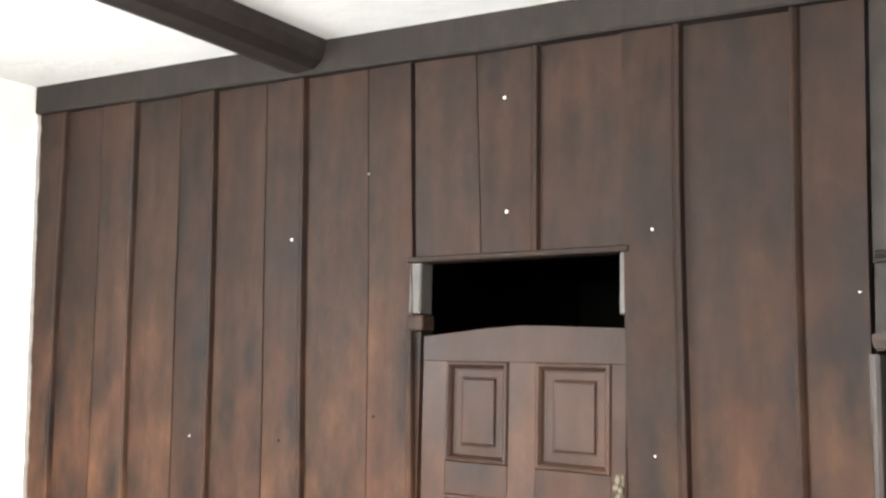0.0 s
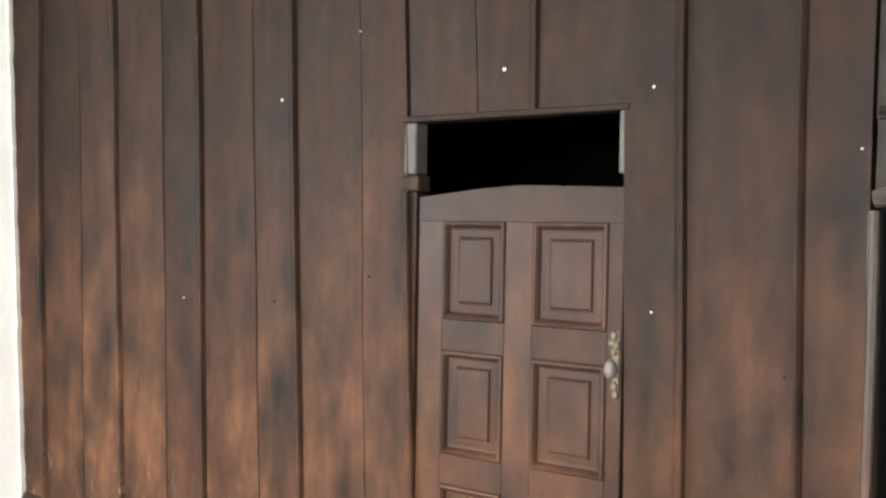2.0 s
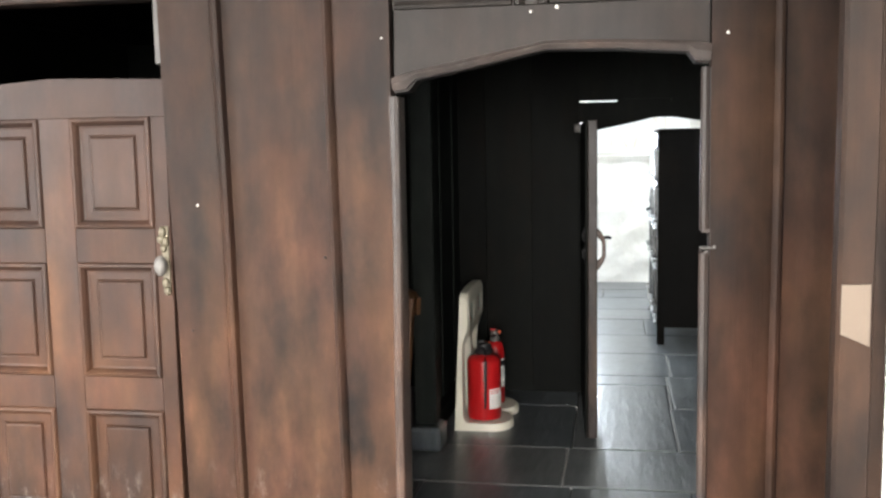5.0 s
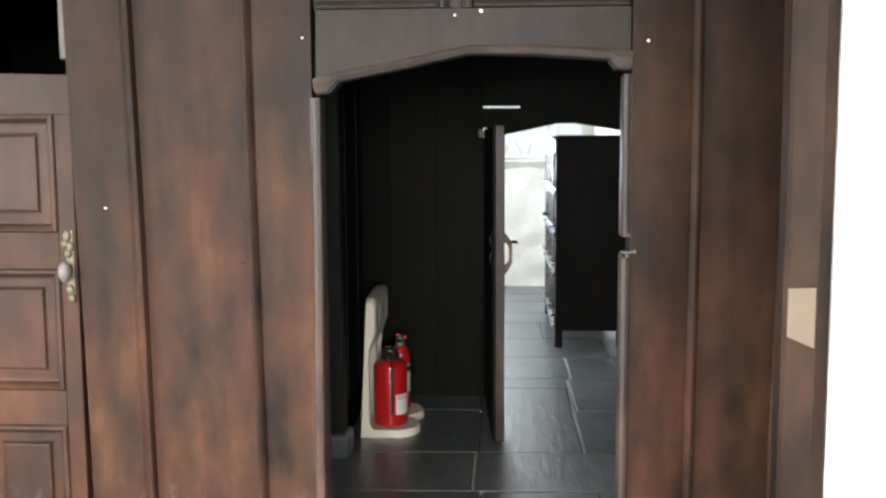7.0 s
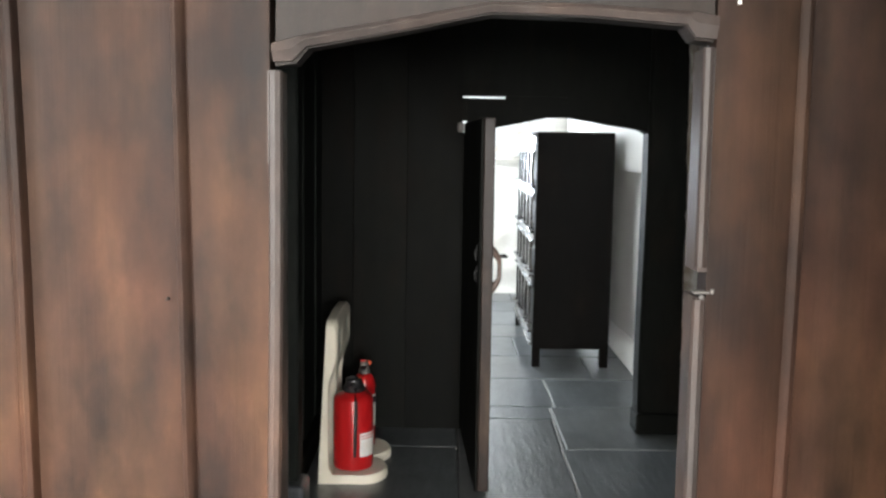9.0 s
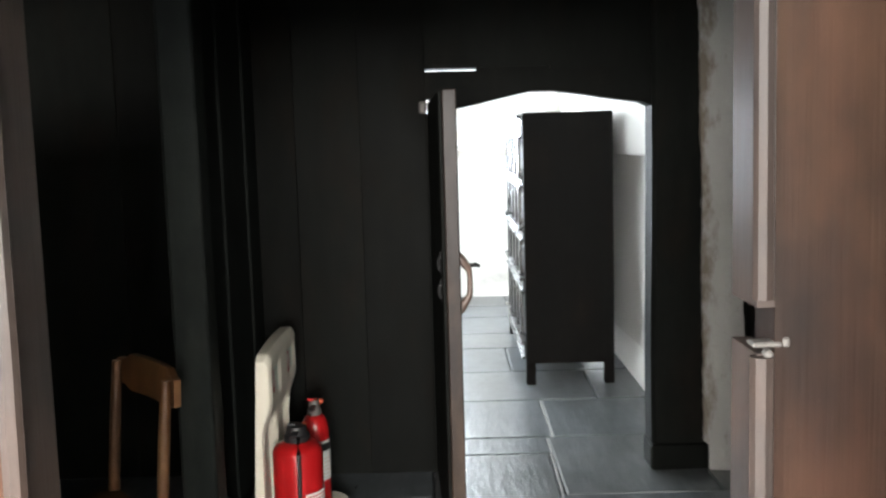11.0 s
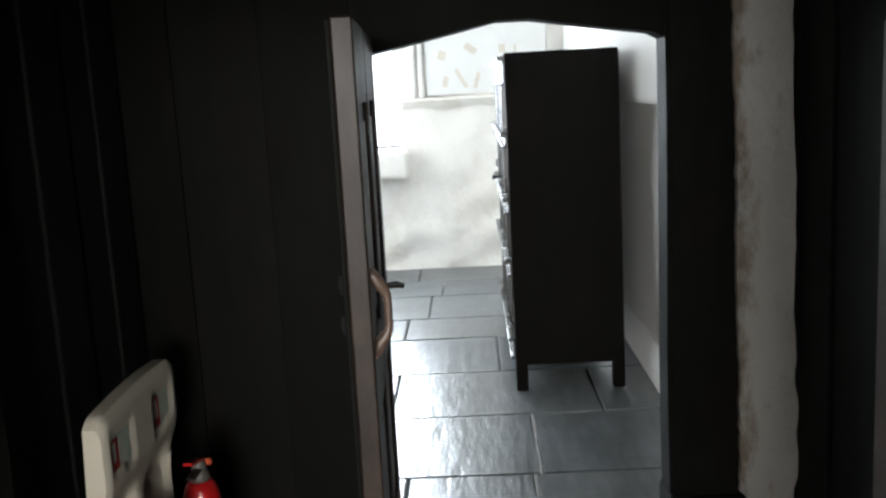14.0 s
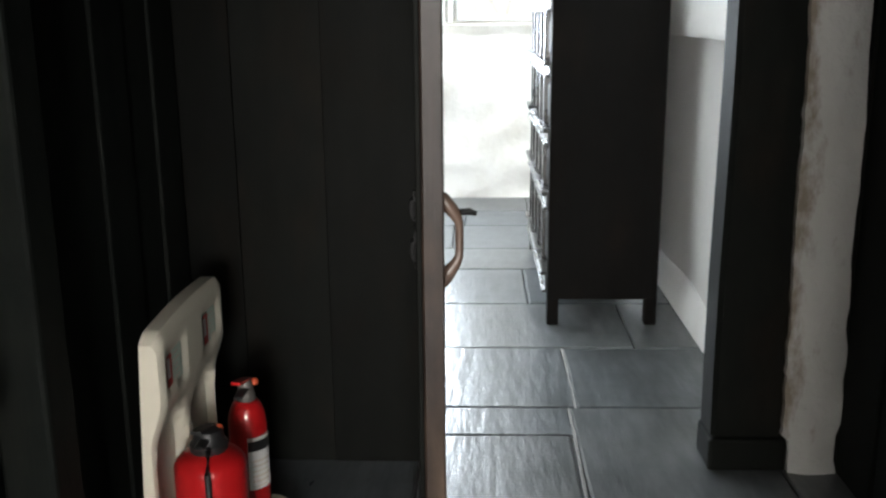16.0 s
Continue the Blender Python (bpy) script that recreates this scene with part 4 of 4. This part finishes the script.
def stand():
    t = thing("extinguisher_stand", "cream moulded plastic double fire extinguisher stand on the slate floor", "stand", at=(-0.335, 6.63, 0))
    bm = bmesh.new()
    ny, nz, TOP = 34, 40, 0.715
    front = []
    for i in range(ny + 1):
        y = SY0 + (SY1 - SY0) * i / ny
        e = min(y - SY0, SY1 - y)
        top = TOP - 0.02 * max(0.0, 1 - e / 0.04) ** 2 + 0.012 * math.sin(math.pi * i / ny)
        col = []
        for j in range(nz + 1):
            z = top * j / nz
            depth = 0.0
            for c in (6.475, 6.755):
                r = 0.118
                u = abs(y - c) / r
                if u < 1:
                    zmax = 0.40 + 0.11 * math.sqrt(1 - u * u)
                    s = max(0.0, min(1.0, (zmax - z) / 0.05))
                    depth = max(depth, 0.048 * (s * s * (3 - 2 * s)) * min(1.0, (1 - u) / 0.18))
            q = max(0.0, min(1.0, (0.56 - z) / 0.13))
            base = max(0.0, min(1.0, (0.09 - z) / 0.08))
            lean = 0.055 * base * base - 0.032 * q * q * (3 - 2 * q)
            depth *= 0.6
            if 0.56 < z < 0.655 and (6.385 < y < 6.535 or 6.685 < y < 6.835):
                depth = max(depth, 0.008)
            roundoff = 0.009 * max(0.0, 1 - e / 0.02) ** 2 + 0.012 * max(0.0, 1 - (top - z) / 0.025) ** 2
            col.append(bm.verts.new((-0.410 + lean - depth - roundoff + 0.40, y - 6.63, z)))
        front.append(col)
    back = [[bm.verts.new((SXB - 0.036 * max(0.0, 1.0 - v.co.z / 0.72) + 0.40, v.co.y, v.co.z)) for v in col] for col in front]
    for s in (front, back):
        for i in range(ny):
            for j in range(nz):
                bm.faces.new((s[i][j], s[i + 1][j], s[i + 1][j + 1], s[i][j + 1]))
    rim = [(i, 0) for i in range(ny)] + [(ny, j) for j in range(nz)] + [(i, nz) for i in range(ny, 0, -1)] + [(0, j) for j in range(nz, 0, -1)]
    for p, q in zip(rim, rim[1:] + rim[:1]):
        bm.faces.new((front[p[0]][p[1]], front[q[0]][q[1]], back[q[0]][q[1]], back[p[0]][p[1]]))
    part("back_shell", bm, CREAM, t, smooth=True)
    # tray with two rounded fronts
    bm = bmesh.new()
    out = [(-0.03, -0.283), (-0.03, 0.255)]
    for c, half in ((0.120, 0.133), (-0.150, 0.133)):
        for k in range(11):
            a = math.pi / 2 - math.pi * k / 10
            out.append((0.10 + 0.10 * math.cos(a), c + half * math.sin(a)))
    loft(bm, [[(x * s, y, z) for x, y in out] for s, z in ((1.0, 0.0), (1.0, 0.028), (0.95, 0.04))])
    part("tray", bm, CREAM, t, smooth=True)
    for c in (6.445, 6.750):
        sign = part("sign", block(-0.0220, -0.0166, c - 0.06 - 6.63, c + 0.065 - 6.63, 0.565, 0.65), GREENISH, t, "pale green printed extinguisher sign")
        part("red_band", block(-0.0180, -0.0160, c - 0.06 - 6.63, c - 0.010 - 6.63, 0.567, 0.648), DARKRED, sign)
        part("symbol", block(-0.0175, -0.0154, c - 0.046 - 6.63, c - 0.026 - 6.63, 0.592, 0.64), LABEL, sign)
        for k in range(5):
            part("print_line", block(-0.0180, -0.0161, c - 0.004 - 6.63, c + 0.05 - 0.006 * (k % 3) - 6.63, 0.575 + k * 0.015, 0.580 + k * 0.015), FAINT, sign)
    return t


stand()


def extinguisher(name_label, x, y, r, shoulder, neck, hose, base=0.041):
    t = thing("fire_extinguisher", name_label, "fire extinguisher", "extinguishers on the stand", (x, y, base))
    bm = bmesh.new()
    prof = [(r * 0.80, 0.0), (r * 0.97, 0.006), (r, 0.02), (r, shoulder)]
    for k in range(1, 8):
        a = math.pi / 2 * k / 7
        prof.append((0.022 + (r - 0.022) * math.cos(a), shoulder + neck * math.sin(a)))
    lathe(bm, 0, 0, prof, 28)
    part("cylinder", bm, RED, t, smooth=True)
    z = shoulder + neck
    bm = bmesh.new()
    w = 1.75 if hose else 1.0
    lathe(bm, 0, 0, [(0.024 * w, z - 0.010), (0.027 * w, z + 0.002), (0.027 * w, z + 0.016), (0.022 * w, z + 0.026), (0.020 * w, z + 0.050), (0.016, z + 0.058)], 16)
    part("valve", bm, BLACK if hose else PEWTER, t, smooth=True)
    bm = block(-0.013, 0.013, -0.085, 0.03, z + 0.030, z + 0.040, 0.004)
    part("lower_lever", bm, BLACK, t)
    bm = bmesh.new()
    loft(bm, [[(-0.013, yy, zz), (0.013, yy, zz), (0.013, yy, zz + 0.008), (-0.013, yy, zz + 0.008)] for yy, zz in ((0.03, z + 0.045), (-0.03, z + 0.062), (-0.095, z + 0.078))])
    part("upper_lever", bm, BLACK if hose else RED, t)
    bm = bmesh.new()
    bmesh.ops.create_icosphere(bm, subdivisions=2, radius=0.011)
    for v in bm.verts:
        v.co += Vector((0.024, 0.012, z + 0.047))
    tube(bm, [(0.0, 0.012, z + 0.047), (0.024, 0.012, z + 0.047)], 0.003, 6)
    part("safety_pin", bm, ORANGE, t, "orange safety pin tag", True)
    if hose:
        bm = bmesh.new()
        pts = [(0.004, -0.018, z + 0.012), (0.012, -0.055, z + 0.016), (0.017, -0.089, z - 0.03), (0.018, -0.093, z - 0.09), (0.016, -0.094, z - 0.2), (0.014, -0.093, 0.07)]
        pts = [(px * 1.06, py, pz) for px, py, pz in pts]
        tube(bm, pts, [0.008, 0.008, 0.008, 0.008, 0.008, 0.006], 10)
        part("hose", bm, BLACK, t, "black rubber discharge hose", True)
    def band(nm, z0, z1, a0, a1, mat, off, parent):
        b = bmesh.new()
        n = 10
        loft(b, [[((r + o) * math.cos(radians(a0 + (a1 - a0) * k / n)), (r + o) * math.sin(radians(a0 + (a1 - a0) * k / n)), zz) for k in range(n + 1)] for zz, o in ((z0, off), (z1, off))], closed=False, caps=False)
        me_ob = part(nm, b, mat, parent, smooth=True)
        return me_ob
    if hose:
        lab = band("label", 0.065, 0.170, -66, 18, LABEL, 0.0012, t)
        band("label_stripe", 0.157, 0.162, -63, 15, DARKRED, 0.0024, lab)
        band("label_stripe", 0.145, 0.149, -63, 15, DARKRED, 0.0024, lab)
        for k in range(5):
            band("print_line", 0.074 + k * 0.012, 0.078 + k * 0.012, -60, -6 + 12 * (k % 2), FAINT, 0.0024, lab)
    else:
        lab = band("label", 0.10, 0.255, -80, 20, LABEL, 0.0012, t)
        band("black_band", 0.215, 0.245, -79, 19, BLACK, 0.0024, lab)
        for k in range(6):
            band("print_line", 0.108 + k * 0.015, 0.113 + k * 0.015, -70, -20 + 9 * (k % 3), FAINT, 0.0024, lab)
    return t


extinguisher("red fire extinguisher with black hose and white label", -0.288, 6.472, 0.088, 0.300, 0.045, True)
extinguisher("slim red fire extinguisher with black-banded label", -0.266, 6.765, 0.053, 0.275, 0.075, False)

# ---- chair glimpsed beside the passage ----
def chair():
    a, b = Vector((-0.540, 5.72, 0)), Vector((-0.765, 5.985, 0))
    t = thing("chair", "orange-brown wooden chair with a curved back rail", "chair", at=(a + b) / 2)
    o = (a + b) / 2
    u = (b - a).normalized()
    f = Vector((-u.y, u.x, 0))
    if f.x > 0:
        f = -f
    w = (b - a).length
    def at(s, d, z):
        return u * s * w / 2 + f * d + Vector((0, 0, z * 0.88))
    for s in (-1, 1):
        bm = bmesh.new()
        tube(bm, [at(s, 0, 0), at(s, 0.0, 0.45), at(s, -0.02, 0.72), at(s, -0.035, 0.90)], [0.016, 0.018, 0.017, 0.014], 10)
        part("back_post", bm, CHAIR_WOOD, t, smooth=True)
        bm = bmesh.new()
        tube(bm, [at(s, 0.38, 0), at(s, 0.38, 0.44)], [0.014, 0.018], 10)
        part("leg", bm, CHAIR_WOOD, t, smooth=True)
    for z0, z1 in ((0.800, 0.925),):
        bm = bmesh.new()
        rings = []
        for k in range(13):
            s = -1.22 + 2.34 * k / 12
            dip = 0.03 * (1 - s * s)
            rise = 0.0 if abs(s) < 0.9 else -0.02
            rings.append([at(s, -0.046 - 0.6 * dip, z0 - rise), at(s, -0.066 - 0.6 * dip, z0 - rise), at(s, -0.070 - 0.6 * dip, z1 + rise), at(s, -0.050 - 0.6 * dip, z1 + rise)])
        loft(bm, rings)
        part("back_rail", bm, CHAIR_WOOD, t, smooth=True)
    bm = bmesh.new()
    loft(bm, [[at(s, d, z) for s, d in ((-1.05, -0.01), (1.05, -0.01), (1.18, 0.41), (-1.18, 0.41))] for z in (0.435, 0.455)])
    part("seat", bm, CHAIR_WOOD, t)
    for s in (-1, 1):
        bm = bmesh.new()
        tube(bm, [at(s, 0, 0.2), at(s, 0.38, 0.2)], 0.010, 8)
        part("stretcher", bm, CHAIR_WOOD, t, smooth=True)
    return t


chair()

# ---- slate paving, last ----
paving = bpy.data.objects["floor"]


def flag(x0, x1, y0, y1):
    """One riven slate flag with a worn edge and a slight lift of its own."""
    g = 0.008
    w, d = x1 - x0 - g, y1 - y0 - g
    bm = bmesh.new()
    def ring(inset, z):
        pts = []
        for (px, py), (qx, qy) in (((-1, -1), (1, -1)), ((1, -1), (1, 1)), ((1, 1), (-1, 1)), ((-1, 1), (-1, -1))):
            for k in range(4):
                s = k / 4
                x, y = (px + (qx - px) * s) * (w / 2 - inset), (py + (qy - py) * s) * (d / 2 - inset)
                j = 0.007 * noise.noise(Vector(((x + x0) * 6, (y + y0) * 6, 0)))
                pts.append((x + j, y + j * 0.8, z))
        return pts
    lift = 0.0025 * noise.noise(Vector((x0 * 9, y0 * 9, 2)))
    loft(bm, [ring(0, -0.03), ring(0, -0.007 + lift), ring(0.006, lift)])
    ob = part("flagstone", bm, SLATE, paving)
    ob.location = ((x0 + x1) / 2, (y0 + y1) / 2, 0)
    return ob


# passage and kitchen: rows of flags between the joints that run across
rows = ((4.36, 4.98, (-2.6, -1.5, -0.55, 0.16, 0.95, 1.56)), (4.98, 5.60, (-2.6, -1.4, -0.45, 0.20, 0.70, 1.56)), (5.60, 6.13, (-2.6, -1.7, -0.62, 0.16, 0.99, 1.56)), (6.13, 6.88, (-2.6, -1.5, -0.52, 0.18)), (6.13, 6.88, (0.69, 1.56)), (6.13, 7.385, (0.18, 0.69)),
        (6.88, 7.385, (-2.6, -1.6, -0.45, 0.18)), (6.88, 7.625, (0.71, 1.34)), (6.88, 7.30, (1.34, 1.56)), (7.385, 7.625, (-1.84, -0.5, 0.24, 0.71)), (7.625, 8.27, (-1.84, -1.0, -0.2, 0.74, 1.34)), (8.27, 8.915, (-1.84, -0.8, 0.12, 1.06, 1.34)),
        (8.915, 9.58, (-1.84, -1.0, -0.3, 0.63, 1.34)), (9.58, 10.07, (-1.84, -0.7, 0.10, 0.80, 1.34)), (10.07, 10.72, (-1.84, -0.6, 0.22, 0.9, 1.34)), (10.72, 11.22, (-1.84, -0.5, 0.29, 1.0, 1.34)), (11.22, 11.80, (-1.84, -0.8, 0.1, 0.75, 1.34)))
for ya, yb, xs in rows:
    for xa, xb in zip(xs, xs[1:]):
        flag(xa, xb, ya, yb)
# hall
y = WY - 0.03
rng = random.Random(4)
while y > -3.0:
    d = rng.uniform(0.5, 0.75)
    x = -4.35
    while x < 2.4:
        w = rng.uniform(0.55, 1.15)
        flag(x, min(x + w, 2.42), y - d, y)
        x += w
    y -= d
# pale lime joints that catch the eye
def joint(points, width):
    bm = bmesh.new()
    a, b = Vector((*points[0], 0)), Vector((*points[1], 0))
    n = max(3, int((b - a).length / 0.07))
    side_dir = Vector((-(b - a).y, (b - a).x, 0)).normalized()
    rings = []
    for i in range(n + 1):
        p = a.lerp(b, i / n)
        o = 0.004 * noise.noise(p * 7)
        w = width * (0.7 + 0.6 * abs(noise.noise(p * 11 + Vector((4, 0, 0)))))
        rings.append([p + side_dir * (o - w / 2) + Vector((0, 0, z)) if z else p + side_dir * (o - w / 2) for z in (-0.03, -0.001)] + [p + side_dir * (o + w / 2) + Vector((0, 0, z)) for z in (-0.001, -0.03)])
    loft(bm, rings)
    return part("lime_joint", bm, MORTAR, paving)


for pts, width in ((((-4.2, WY - 0.034), (-0.25, WY - 0.034)), 0.032), (((0.162, 5.60), (0.162, 6.13)), 0.012), (((-0.55, 6.13), (0.16, 6.13)), 0.010), (((0.69, 6.13), (0.694, 6.88)), 0.010), (((0.700, 6.88), (0.710, 7.62)), 0.010), (((0.735, 7.62), (0.742, 8.27)), 0.010),
                   (((-0.45, 5.60), (0.20, 5.60)), 0.009), (((0.0, 6.88), (0.18, 6.88)), 0.008), (((0.72, 6.88), (1.45, 6.88)), 0.008), (((0.25, 10.72), (0.30, 11.22)), 0.014), (((0.10, 10.06), (0.24, 10.12)), 0.012)):
    joint(pts, width)
